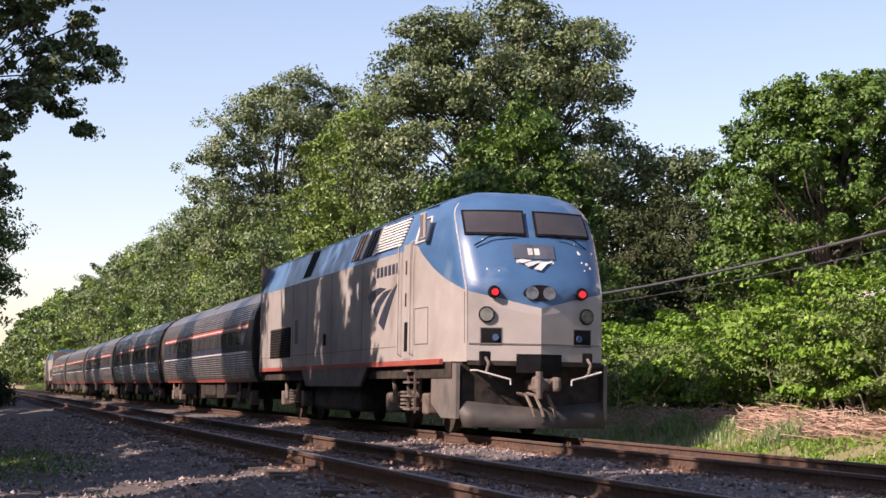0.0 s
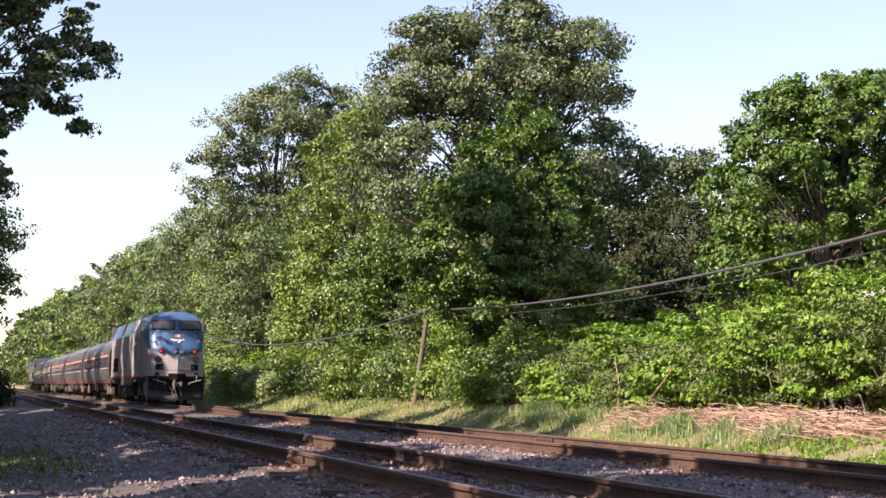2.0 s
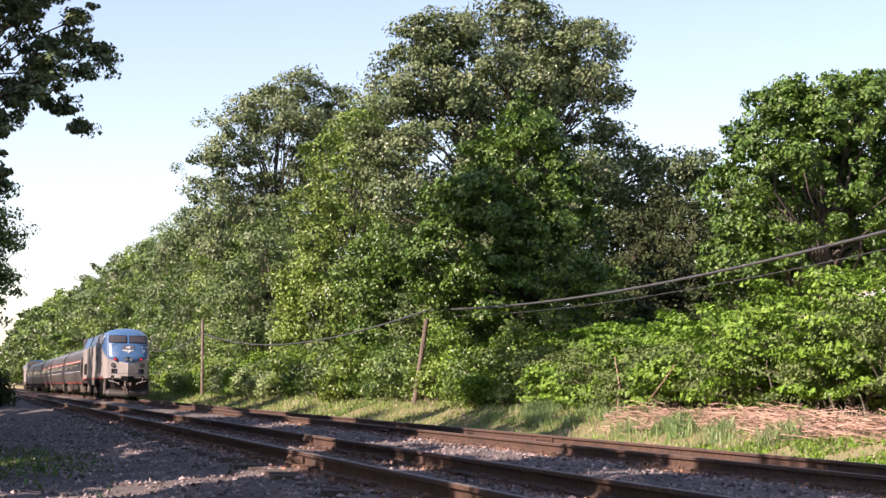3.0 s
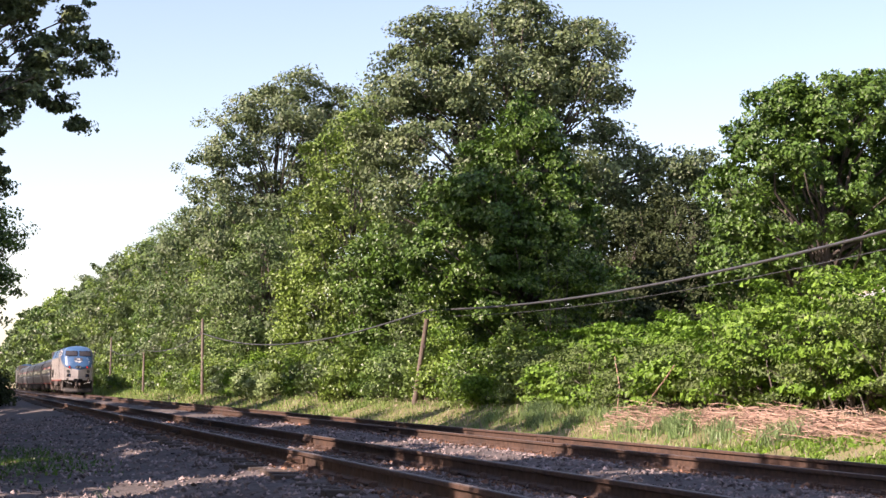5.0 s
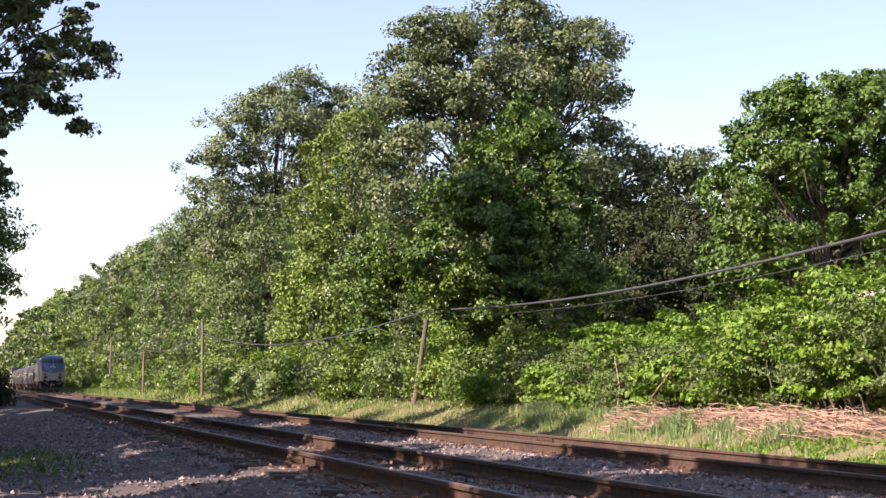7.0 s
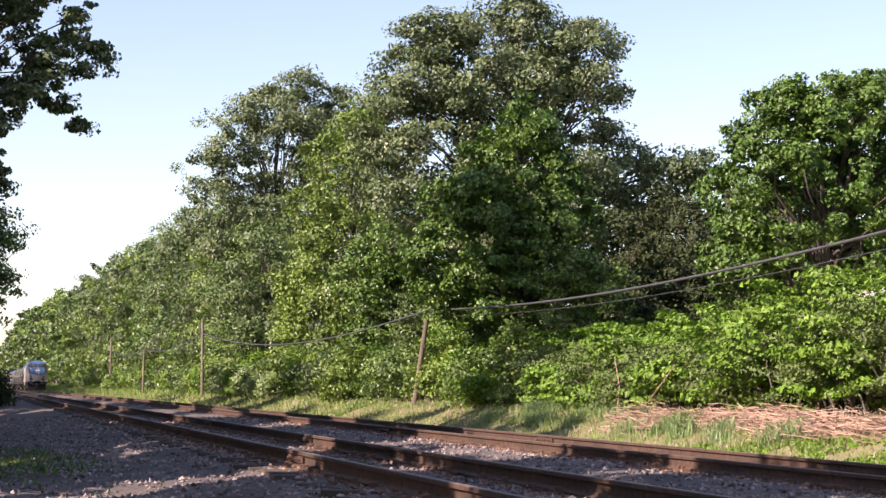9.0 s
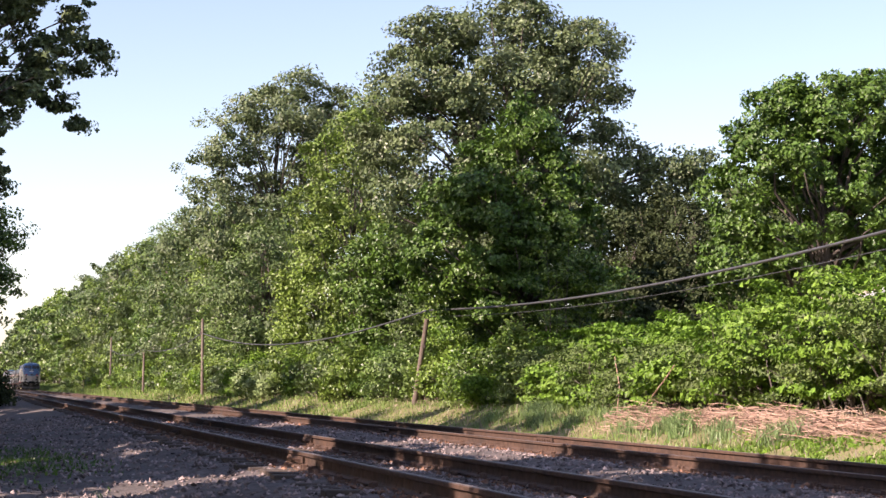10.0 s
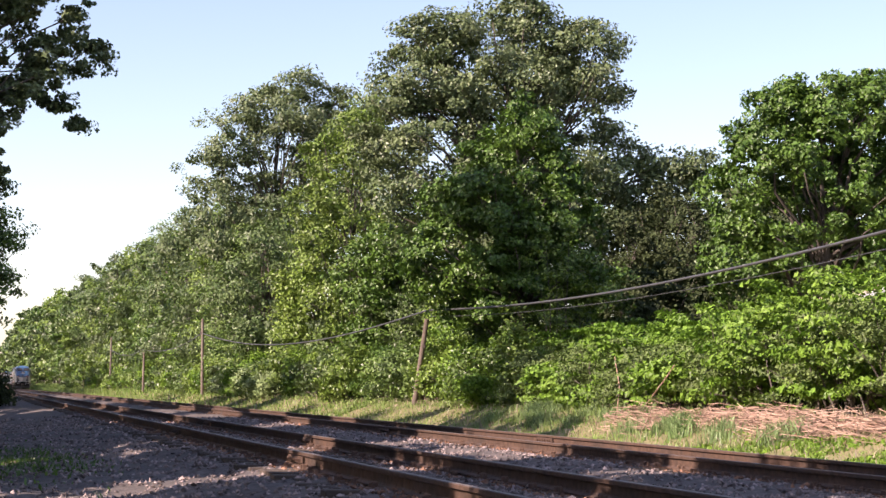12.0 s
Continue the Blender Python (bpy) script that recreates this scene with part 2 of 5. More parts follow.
def build_stones(count, seed, xs=(-9.6, 2.4), mat=M_STONE, name="ballast_stones", label="loose grey crushed stones along the tracks"):
    """Loose ballast stones, too many to count."""
    rng = np.random.default_rng(seed)
    y = 13.5 + 42 * rng.random(count) ** 1.6
    x = rng.uniform(*xs, count)
    s = rng.uniform(0.012, 0.034, (count, 1, 1)) * (1 + 0.012 * (y[:, None, None] - 13))
    o = np.array([(1, 0, 0), (-1, 0, 0), (0, 1, 0), (0, -1, 0), (0, 0, 0.8), (0, 0, -0.8)])[None] + rng.normal(0, 0.28, (count, 6, 3))
    c = np.stack([x, y, ground_z(x, y) + 0.005], -1)[:, None, :]
    v = (c + o * s).reshape(-1, 3)
    f = np.array([(0, 2, 4), (2, 1, 4), (1, 3, 4), (3, 0, 4), (2, 0, 5), (1, 2, 5), (3, 1, 5), (0, 3, 5)])[None] + 6 * np.arange(count)[:, None, None]
    ob = part(name, to_mesh(name, v, f.reshape(-1, 3)), mat)
    tagged(ob, label, "gravel", kind="stuff")


build_stones(24000, 4)
for i, x in enumerate((-5.73, -4.23, -0.75, 0.75)):
    build_stones(1500, 90 + i, (x - 0.3, x + 0.3), M_RUST, "rusty_crumbs", "rust-stained crumbs and stones beside the rail")

# ---- foliage ----
def unit(v):
    return v / np.maximum(np.linalg.norm(v, axis=-1, keepdims=True), 1e-9)


def leaf_mesh(name, rng, centres, outward, size, up=0.35, spread=0.5, aspect=0.36, droop=0.35, simple=False):
    """Folded leaves, each two triangles on a midrib, or one triangle where they are far off."""
    k = len(centres)
    nrm = unit(outward + np.array([0, 0, up]) + rng.normal(0, spread, (k, 3)))
    a = unit(np.cross(nrm, rng.normal(0, 1, (k, 3))))
    a[:, 2] -= droop
    a = unit(a)
    b = unit(np.cross(nrm, a))
    nrm = np.cross(a, b)
    s = size * rng.uniform(0.65, 1.35, (k, 1))
    base, tip = centres - a * s * 0.5, centres + a * s * 0.5 - nrm * s * 0.08
    if simple:
        v = np.stack([base - b * s * aspect, base + b * s * aspect, tip], 1).reshape(-1, 3)
        return to_mesh(name, v, np.arange(3 * k).reshape(-1, 3))
    mid = centres - a * s * 0.06 + nrm * s * 0.1
    v = np.stack([base, mid + b * s * aspect, tip, mid - b * s * aspect], 1).reshape(-1, 3)
    i = np.arange(k)[:, None] * 4
    tris = np.concatenate([i + np.array([[0, 2, 1]]), i + np.array([[0, 3, 2]])], 1).reshape(-1, 3)
    return to_mesh(name, v, tris)


def crown_points(rng, lobes, clumps, leaves, clump_r, shell=0.35, flat=0.6, bough=1.9, per=2.6):
    """Leaf places: lobes (x, y, z, rx, ry, rz) carry boughs, boughs carry clumps on their outer side, clumps carry leaves."""
    lobes = np.array(lobes, float)
    area = (lobes[:, 3] * lobes[:, 5] + lobes[:, 4] * lobes[:, 5])
    nb = max(int(clumps / per), 3 * len(lobes))
    pick = rng.choice(len(lobes), 5 * nb, p=area / area.sum())
    d = unit(rng.normal(0, 1, (5 * nb, 3)))
    d[:, 2] = np.where(d[:, 2] < -0.8, -d[:, 2], d[:, 2])
    far = np.linalg.norm((lobes[pick, None, :3] + d[:, None] * lobes[pick, None, 3:] - lobes[None, :, :3]) / lobes[None, :, 3:], axis=2).min(1)
    outer = np.concatenate([np.flatnonzero(far > 0.8), np.flatnonzero(far <= 0.8)])[:nb]
    pick, d = pick[outer], d[outer]
    r = 1 - shell * rng.random((nb, 1)) ** 1.4
    br = clump_r * bough * rng.uniform(0.6, 1.35, (nb, 1))
    bc = lobes[pick, :3] + d * r * np.maximum(lobes[pick, 3:] - 0.3 * br, 0.35 * lobes[pick, 3:])
    j = rng.integers(0, nb, clumps)
    e = unit(rng.normal(0, 1, (clumps, 3)) + 0.55 * d[j] + np.array([0, 0, 0.4]))
    c = bc[j] + e * br[j] * rng.uniform(0.6, 1.05, (clumps, 1)) * np.array([1, 1, 0.8])
    inner = rng.random(clumps) < 0.22
    c[inner] = lobes[pick[j[inner]], :3] + unit(rng.normal(0, 1, (inner.sum(), 3))) * lobes[pick[j[inner]], 3:] * rng.uniform(0.1, 0.75, (inner.sum(), 1))
    cr = clump_r * rng.uniform(0.75, 1.8, (clumps, 1))
    k = np.repeat(np.arange(clumps), leaves)
    o = unit(rng.normal(0, 1, (len(k), 3))) * rng.random((len(k), 1)) ** 0.5
    o[:, 2] *= flat
    pts = c[k] + o * cr[k]
    return pts, unit(e[k] * 0.75 + d[j][k] * 0.35 + o * 0.4), c


def limb_mesh(rng, foot, top, radius, tips, name):
    """A tapered, slightly crooked trunk and limbs that bend out to the tips."""
    bm = bmesh.new()

    def tube(path, r0, r1, n):
        rings = []
        for i, q in enumerate(path):
            d = (path[min(i + 1, len(path) - 1)] - path[max(i - 1, 0)]).normalized()
            m = d.to_track_quat("Z", "Y").to_matrix()
            r = r0 + (r1 - r0) * i / (len(path) - 1)
            rings.append([bm.verts.new(q + m @ Vector((math.cos(t) * r, math.sin(t) * r, 0))) for t in np.arange(n) * 2 * math.pi / n])
        for p0, p1 in zip(rings[:-1], rings[1:]):
            for j in range(n):
                bm.faces.new((p0[j], p0[(j + 1) % n], p1[(j + 1) % n], p1[j]))
        bm.faces.new(rings[-1])

    foot, top = Vector(foot), Vector(top)
    trunk = []
    for i in range(8):
        f = i / 7
        q = foot.lerp(top, f) + Vector((rng.normal(0, 0.12), rng.normal(0, 0.12), 0)) * (f > 0) * (1 + f)
        trunk.append(q)
    tube(trunk, radius * 1.15, 0.02, 9)
    for t in tips:
        t = Vector(t)
        f = min(max((t.z - foot.z) / (top.z - foot.z) * rng.uniform(0.4, 0.75), 0.12), 0.95)
        j = int(f * 7)
        s = trunk[j].lerp(trunk[min(j + 1, 7)], f * 7 - j)
        mid = s.lerp(t, 0.5) + Vector((rng.normal(0, 0.25), rng.normal(0, 0.25), 0.08 * (t - s).length))
        q1 = s.lerp(mid, 0.55) + Vector((rng.normal(0, 0.1), rng.normal(0, 0.1), 0.05))
        q2 = mid.lerp(t, 0.5) + Vector((rng.normal(0, 0.15), rng.normal(0, 0.15), rng.normal(0, 0.1)))
        tube([s, q1, mid, q2, t], radius * rng.uniform(0.16, 0.3), 0.015, 5)
    return bm


def tree(seed, label, category, foot, lobes, mat, size, clumps, leaves, clump_r, radius=0.25, shell=0.4, tips=40, name="tree", up=0.35, spread=0.5, simple=False, bough=1.9):
    """A tree: trunk with limbs, and a crown of leaf clumps. Lobes are given from the foot."""
    rng = np.random.default_rng(seed)
    fx, fy = foot
    fz = float(ground_z(fx, fy)) - 0.1
    root = tagged(new(name), label, category)
    root.location = (fx, fy, fz)
    pts, out, c = crown_points(rng, lobes, clumps, leaves, clump_r, shell, bough=bough)
    top = max(l[2] + 0.6 * l[5] for l in lobes)
    cx = np.mean([l[0] for l in lobes])
    cy = np.mean([l[1] for l in lobes])
    pick = c[rng.permutation(len(c))[:tips]]
    part("trunk", limb_mesh(rng, (0, 0, 0), (cx * 0.5, cy * 0.5, top), radius, pick, "trunk"), M_BARK, root, smooth=True)
    crown = part("crown", leaf_mesh("crown", rng, pts, out, size, up=up, spread=spread, simple=simple), mat, root)
    crown["kind"] = "stuff"
    return root


# the big oak that rises over everything
big_oak = tree(11, "tall broad oak with dull grey-green leaves behind the bank", "tree", (10.5, 64), [
    (-2.5, 0, 11.8, 2.9, 3.0, 2.9), (0.8, 0, 12.6, 3.2, 3.2, 2.8), (2.6, -0.3, 12.2, 2.3, 2.5, 2.7), (-3.8, 0.3, 9.6, 2.2, 2.4, 2.4), (-3.7, 0.2, 11.5, 1.2, 1.6, 1.2),
    (-2.5, 0, 7.4, 2.8, 2.8, 2.6), (0.5, 0, 9.0, 3.2, 3.0, 2.8), (3.2, -0.3, 9.2, 1.8, 2.0, 1.7), (5.4, -0.5, 9.0, 1.6, 1.5, 1.3), (7.3, -0.8, 8.8, 1.0, 1.0, 0.65),
    (3.0, -0.3, 6.9, 2.4, 2.2, 1.8), (5.2, -0.4, 7.2, 1.3, 1.3, 1.0), (0, -0.5, 5.8, 3.0, 3.0, 2.4)],
    M_OAK, 0.15, 880, 105, 0.5, radius=0.42, shell=0.55, tips=110, name="oak_tree", bough=2.0)
# the second oak, farther along
tree(12, "tall spreading oak with an open airy crown", "tree", (10.3, 113), [
    (0.2, 0, 17.6, 3.6, 3.6, 3.6), (3.6, 0, 17.3, 2.6, 3.0, 2.9), (-3.2, 0, 15.8, 2.6, 3.0, 3.0), (-4.9, 0.5, 13.8, 1.9, 2.4, 2.6), (-4.2, 0, 10.3, 2.6, 3.0, 3.0),
    (-1.0, 0, 9.0, 3.4, 3.0, 3.6), (3.0, 0, 12.0, 3.4, 3.0, 3.2), (-0.5, 0, 13.0, 3.0, 2.6, 2.6)],
    M_OAK, 0.2, 760, 75, 0.62, radius=0.36, shell=0.5, tips=60, name="oak_tree", bough=2.1)
# maple in front of the oak
tree(13, "leafy maple with dark glossy green leaves by the leaning pole", "tree", (6.9, 51), [
    (0.1, 0, 8.1, 1.0, 1.2, 1.4), (-0.7, 0, 7.0, 1.3, 1.4, 1.4), (1.0, 0, 6.9, 1.0, 1.3, 1.2), (-1.6, 0, 5.9, 1.3, 1.5, 1.4), (0.9, -0.2, 5.6, 1.4, 1.6, 1.3),
    (-2.2, 0, 4.3, 1.3, 1.5, 1.5), (-0.5, -0.5, 4.3, 1.4, 1.5, 1.2), (1.3, -0.3, 4.2, 1.2, 1.3, 1.0), (-1.6, -0.3, 2.9, 1.2, 1.3, 1.0)],
    M_MAPLE, 0.135, 560, 85, 0.32, radius=0.2, shell=0.45, tips=60, name="maple_tree", bough=1.8)
# lighter trees between the two oaks
for i, (x, y, h, w) in enumerate(((8.0, 80, 13.6, 2.8), (9.8, 84, 15.0, 3.0), (6.9, 69, 7.0, 2.0), (6.8, 98, 10.0, 2.4), (7.2, 84, 8.0, 2.6))):
    tree(20 + i, "young tree with fresh light-green leaves at the wood's edge", "tree", (x, y), [
        (0, 0, h * 0.82, w * 0.7, w * 0.7, h * 0.18), (-w * 0.4, 0, h * 0.62, w * 0.75, w * 0.75, h * 0.18), (w * 0.45, 0, h * 0.58, w * 0.75, w * 0.7, h * 0.18), (0, -0.4, h * 0.34, w * 0.9, w * 0.9, h * 0.2)],
        (M_LIGHT, M_LIGHT, M_MAPLE, M_OAK_FAR, M_LIGHT)[i], 0.16, 300, 58, 0.46, radius=0.16, shell=0.45, tips=40, bough=1.8)
# the round tree at the bank's end
tree(14, "dense round maple with deep green leaves", "tree", (12.9, 42), [
    (0.3, 0, 6.2, 2.6, 2.6, 2.5), (-1.1, 0, 6.2, 1.9, 2.2, 2.0), (1.6, 0, 6.3, 2.0, 2.2, 2.2), (-1.9, 0, 5.0, 1.5, 2.0, 1.8), (0.3, 0, 4.6, 2.8, 2.4, 2.2),
    (2.4, 0.4, 5.0, 1.8, 2.0, 2.0), (-2.3, -0.5, 3.3, 1.5, 1.6, 1.3), (0.5, 0.9, 2.9, 2.4, 1.8, 1.7), (2.2, 1.0, 2.4, 1.8, 1.5, 1.5)],
    M_MAPLE, 0.12, 1250, 75, 0.25, radius=0.25, shell=0.3, tips=50, name="maple_tree", bough=2.1)
# the shadowy edge between the oak and the round tree, shade partly in the leaf colour
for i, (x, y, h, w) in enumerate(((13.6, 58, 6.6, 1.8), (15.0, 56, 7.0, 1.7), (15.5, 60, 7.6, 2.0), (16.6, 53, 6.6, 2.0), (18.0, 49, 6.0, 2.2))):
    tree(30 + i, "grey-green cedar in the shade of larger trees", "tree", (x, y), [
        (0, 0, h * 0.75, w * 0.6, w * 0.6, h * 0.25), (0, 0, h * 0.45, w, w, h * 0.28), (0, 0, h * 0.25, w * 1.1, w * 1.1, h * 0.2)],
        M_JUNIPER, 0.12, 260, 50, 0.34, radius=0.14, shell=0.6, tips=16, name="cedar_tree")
# the wood along the track
rng = np.random.default_rng(5)
y = 106.0
k = 0
while y < 760:
    h = float(np.interp(y, [106, 150, 340, 600, 760], [12.0, 15.8, 18.2, 22.5, 23.5])) * rng.uniform(0.8, 1.06)
    w = float(np.interp(y, [106, 340, 760], [3.2, 4.5, 6.5]))
    s = float(np.interp(y, [106, 200, 760], [0.16, 0.25, 1.05]))
    n = int(np.interp(y, [106, 200, 760], [300, 180, 60]))
    tree(50 + k, "leafy broad tree in the wood along the track", "tree", (rng.uniform(7.8, 10.6), y), [
        (0, 0, h * 0.8, w * 0.75, w * 0.8, h * 0.2), (-w * 0.35, 0, h * 0.55, w * 0.75, w * 0.8, h * 0.22), (w * 0.3, w * 0.2, h * 0.5, w * 0.8, w * 0.8, h * 0.22), (-w * 0.3, 0, h * 0.24, w * 0.8, w * 0.9, h * 0.2)],
        (M_OAK_FAR, M_SHRUB, M_OAK, M_MAPLE, M_OAK_FAR, M_LIGHT, M_OAK_FAR, M_SHRUB)[k % 8], s, n, 46, w * 0.155, radius=0.25, shell=0.4, tips=10, simple=y > 120, bough=2.3)
    y += w * rng.uniform(0.95, 1.4)
    k += 1

# far trees where the line bends out of sight
for i, (x, y, h) in enumerate(((6.0, 782, 21.0), (2.5, 796, 20.0), (-2.0, 812, 22.0), (-8.0, 805, 21.0))):
    tree(180 + i, "hazy far tree where the line bends away", "tree", (x, y), [
        (0, 0, h * 0.75, 4.0, 4.0, h * 0.25), (-1.5, 0, h * 0.45, 5.0, 4.5, h * 0.25), (1.0, 0, h * 0.2, 5.0, 4.5, h * 0.2)],
        M_OAK_FAR, 1.0, 70, 40, 0.9, radius=0.3, shell=0.5, tips=8, simple=True)

# the wood goes on behind, its deep shade put into the dark leaf colour
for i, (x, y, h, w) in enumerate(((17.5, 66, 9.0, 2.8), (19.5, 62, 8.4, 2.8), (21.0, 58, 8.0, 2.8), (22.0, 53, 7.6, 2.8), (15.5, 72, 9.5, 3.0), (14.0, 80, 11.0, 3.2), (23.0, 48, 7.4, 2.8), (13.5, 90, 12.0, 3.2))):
    tree(40 + i, "leafy tree deep in the wood, leaves coloured dark for shade", "tree", (x, y), [
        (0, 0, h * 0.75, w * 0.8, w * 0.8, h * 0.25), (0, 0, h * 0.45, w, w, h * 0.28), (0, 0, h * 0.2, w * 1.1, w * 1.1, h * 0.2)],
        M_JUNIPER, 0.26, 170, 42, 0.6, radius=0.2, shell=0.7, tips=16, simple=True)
# shrubs and low trees that close the wood's edge down to the ground
def shrub(seed, label, category, foot, r, h, mat, size, clumps, leaves, clump_r, name="shrub", up=0.4, spread=0.5, flat=0.6, simple=False, bough=1.7, per=3):
    rng = np.random.default_rng(seed)
    fx, fy = foot
    fz = float(ground_z(fx, fy)) - 0.05
    root = tagged(new(name), label, category)
    root.location = (fx, fy, fz)
    lobes = [(0, 0, h * 0.55, r, r, h * 0.45), (-r * 0.5, -r * 0.4, h * 0.36, r * 0.7, r * 0.7, h * 0.34), (r * 0.3, r * 0.5, h * 0.4, r * 0.8, r * 0.8, h * 0.38), (-r * 0.2, r * 0.3, h * 0.22, r * 0.9, r * 0.9, h * 0.2)]
    pts, out, c = crown_points(rng, lobes, clumps, leaves, clump_r, 0.4, flat, bough=bough, per=per)
    keep = pts[:, 2] > 0
    pts, out = pts[keep], out[keep]
    bm = bmesh.new()
    for q in c[rng.permutation(len(c))[:16]]:
        a = Vector((rng.normal(0, r * 0.25), rng.normal(0, r * 0.25), 0))
        q = Vector(q)
        m = a.lerp(q, 0.55) + Vector((rng.normal(0, 0.1), rng.normal(0, 0.1), 0.12))
        add_rod(bm, a, m, 0.022, 0.015, 5)
        add_rod(bm, m, q, 0.015, 0.006, 5)
    st = part("stem", bm, M_BARK, root, "thin brown stem growth")
    st["kind"] = "stuff"
    fo = part("foliage", leaf_mesh("foliage", rng, pts, out, size, up=up, spread=spread, simple=simple), mat, root)
    fo["kind"] = "stuff"
    return root


rng = np.random.default_rng(8)
y, k = 49.0, 0
while y < 270:
    for x, h0 in ((6.1, 1.9), (7.6, 4.2)):
        if h0 > 3 and y > 150:
            continue
        far = np.interp(y, [50, 120, 330], [1.0, 1.4, 3.0])
        h = h0 * rng.uniform(0.75, 1.25) * (1 + 0.15 * (far - 1))
        r = rng.uniform(1.0, 1.5) * (1 + 0.35 * (far - 1)) * (1.0 if h0 < 3 else 1.3)
        shrub(500 + k, "leafy shrub at the foot of the wood" if h0 < 3 else "tall leafy thicket at the wood's edge", "shrub", (x + rng.uniform(-0.4, 0.4), y + rng.uniform(-0.6, 0.6)), r, h,
              (M_SHRUB, M_LIGHT, M_MAPLE, M_SHRUB, M_KNOT, M_OAK_FAR, M_LIGHT)[k % 7], 0.115 * far ** 0.8, 95 if far < 1.2 else (64 if far < 1.5 else 38), 42, 0.27 * far ** 0.6, simple=far > 1.12)
        k += 1
    y += rng.uniform(1.5, 2.1) * np.interp(y, [50, 120, 330], [1.0, 1.5, 3.4])
for i, (x, y, h, w) in enumerate(((5.0, 84, 1.3, 1.2), (5.2, 90, 1.6, 1.3), (5.0, 97, 1.4, 1.4), (4.9, 66.0, 2.0, 0.9), (6.2, 52.5, 1.9, 0.9), (4.9, 86.5, 1.5, 1.4), (5.1, 93, 1.7, 1.4), (5.6, 50.4, 1.6, 0.9), (5.3, 47.8, 1.3, 0.85), (6.0, 46.4, 1.8, 1.0), (6.4, 49.4, 2.2, 0.9))):
    shrub(780 + i, "pale-leaved shrub catching the sun at the wood's edge" if i < 3 else "fresh bright green shrub at the wood's edge", "shrub", (x, y), w, h, M_PALE if i < 3 else (M_KNOT, M_LIGHT)[i % 2], 0.12, 120, 40, 0.25)
# thickets in the shade behind the bank, every second one with shade-darkened leaves
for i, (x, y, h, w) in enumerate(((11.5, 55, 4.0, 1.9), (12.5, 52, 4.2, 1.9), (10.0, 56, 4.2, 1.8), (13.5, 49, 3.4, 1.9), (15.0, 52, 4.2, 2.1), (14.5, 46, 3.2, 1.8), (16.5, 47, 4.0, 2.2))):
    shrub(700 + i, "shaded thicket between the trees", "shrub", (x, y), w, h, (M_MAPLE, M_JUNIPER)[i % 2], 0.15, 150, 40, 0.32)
# knotweed over the bank
rng = np.random.default_rng(21)
k = 0
for x, hs in ((6.1, 1.6), (7.2, 2.1), (8.5, 2.35)):
    y = 22.5 + (x - 6.1)
    while y < 47 + (x - 6.1) * 1.5:
        h = hs * rng.uniform(0.85, 1.12) * float(np.interp(y, [22, 30, 36, 47], [1.32, 1.25, 1.02, 0.95]))
        shrub(800 + k, "bright green knotweed with broad layered leaves on the bank", "knotweed", (x + rng.uniform(-0.35, 0.35), y), rng.uniform(0.85, 1.25), h,
              M_OLIVE if x < 6.5 and k % 3 != 1 else M_KNOT, 0.07 if x < 6.5 and k % 3 != 1 else 0.112, 95 if x < 8 else 50, 50, 0.27, name="knotweed", up=0.6, spread=0.5, flat=0.3, bough=2.0, per=4.5)
        y += rng.uniform(1.15, 1.5)
        k += 1

# trees on the near side, whose shade falls on the tracks
rng = np.random.default_rng(31)
y, k = -2.9, 0
while y < 240:
    if 14.3 < y < 17.4 or 38.5 < y < 41.3 or 66.6 < y < 69.1:
        y += 1.0
        continue
    h = min(rng.uniform(8.9, 12.4), 11.6 if 18 < y < 32 else 20)
    tree(400 + k, "low leafy tree on the near side of the tracks", "tree", (-15.2 + rng.uniform(-0.8, 0.6), y), [
        (0, 0, h * 0.72, 2.0, 2.1, h * 0.28), (0.2, 0.5, h * 0.4, 2.1, 2.2, h * 0.3), (-0.5, 0, h * 0.2, 2.0, 2.1, h * 0.22)],
        M_OAK_FAR, 0.68, 95, 34, 0.62, radius=0.16, shell=1.0, tips=8, simple=True)
    y += rng.uniform(2.6, 4.3) * (1 if y < 120 else 1.5)
    k += 1
near = [(-17.0, 31.0, 17.4, 2.8), (-17.5, 34.8, 17.4, 3.2), (-17.0, 42.6, 15.9, 3.0), (-17.0, 47, 15.6, 2.2), (-17.0, 59, 15.8, 2.4), (-17.0, 71, 18.8, 3.2), (-17.0, 78, 18.8, 3.6), (-17.0, 85.0, 18.8, 3.4), (-17.0, 90.5, 18.4, 2.8),
        (-17.0, 107, 16.8, 3.4), (-17.0, 114.5, 16.8, 3.6), (-17.0, 197, 18.8, 4.4), (-17.0, 206, 18.8, 4.6), (-17.0, 214, 18.8, 4.4), (-17.0, 274, 16.8, 3.6), (-17.0, 281, 17.2, 3.8), (-17.0, 289, 16.8, 3.8), (-17.0, 186, 16.8, 3.6), (-16.5, 4.0, 15.5, 3.0), (-17.0, 10.2, 15.6, 2.6)]
# more unseen trees, added to keep the far coaches in shade
near += [(-17.0, 222 + 9 * i, 17.0, 4.4) for i in range(5)] + [(-17.0, 300 + 11 * i, 17.4, 5.0) for i in range(11)]
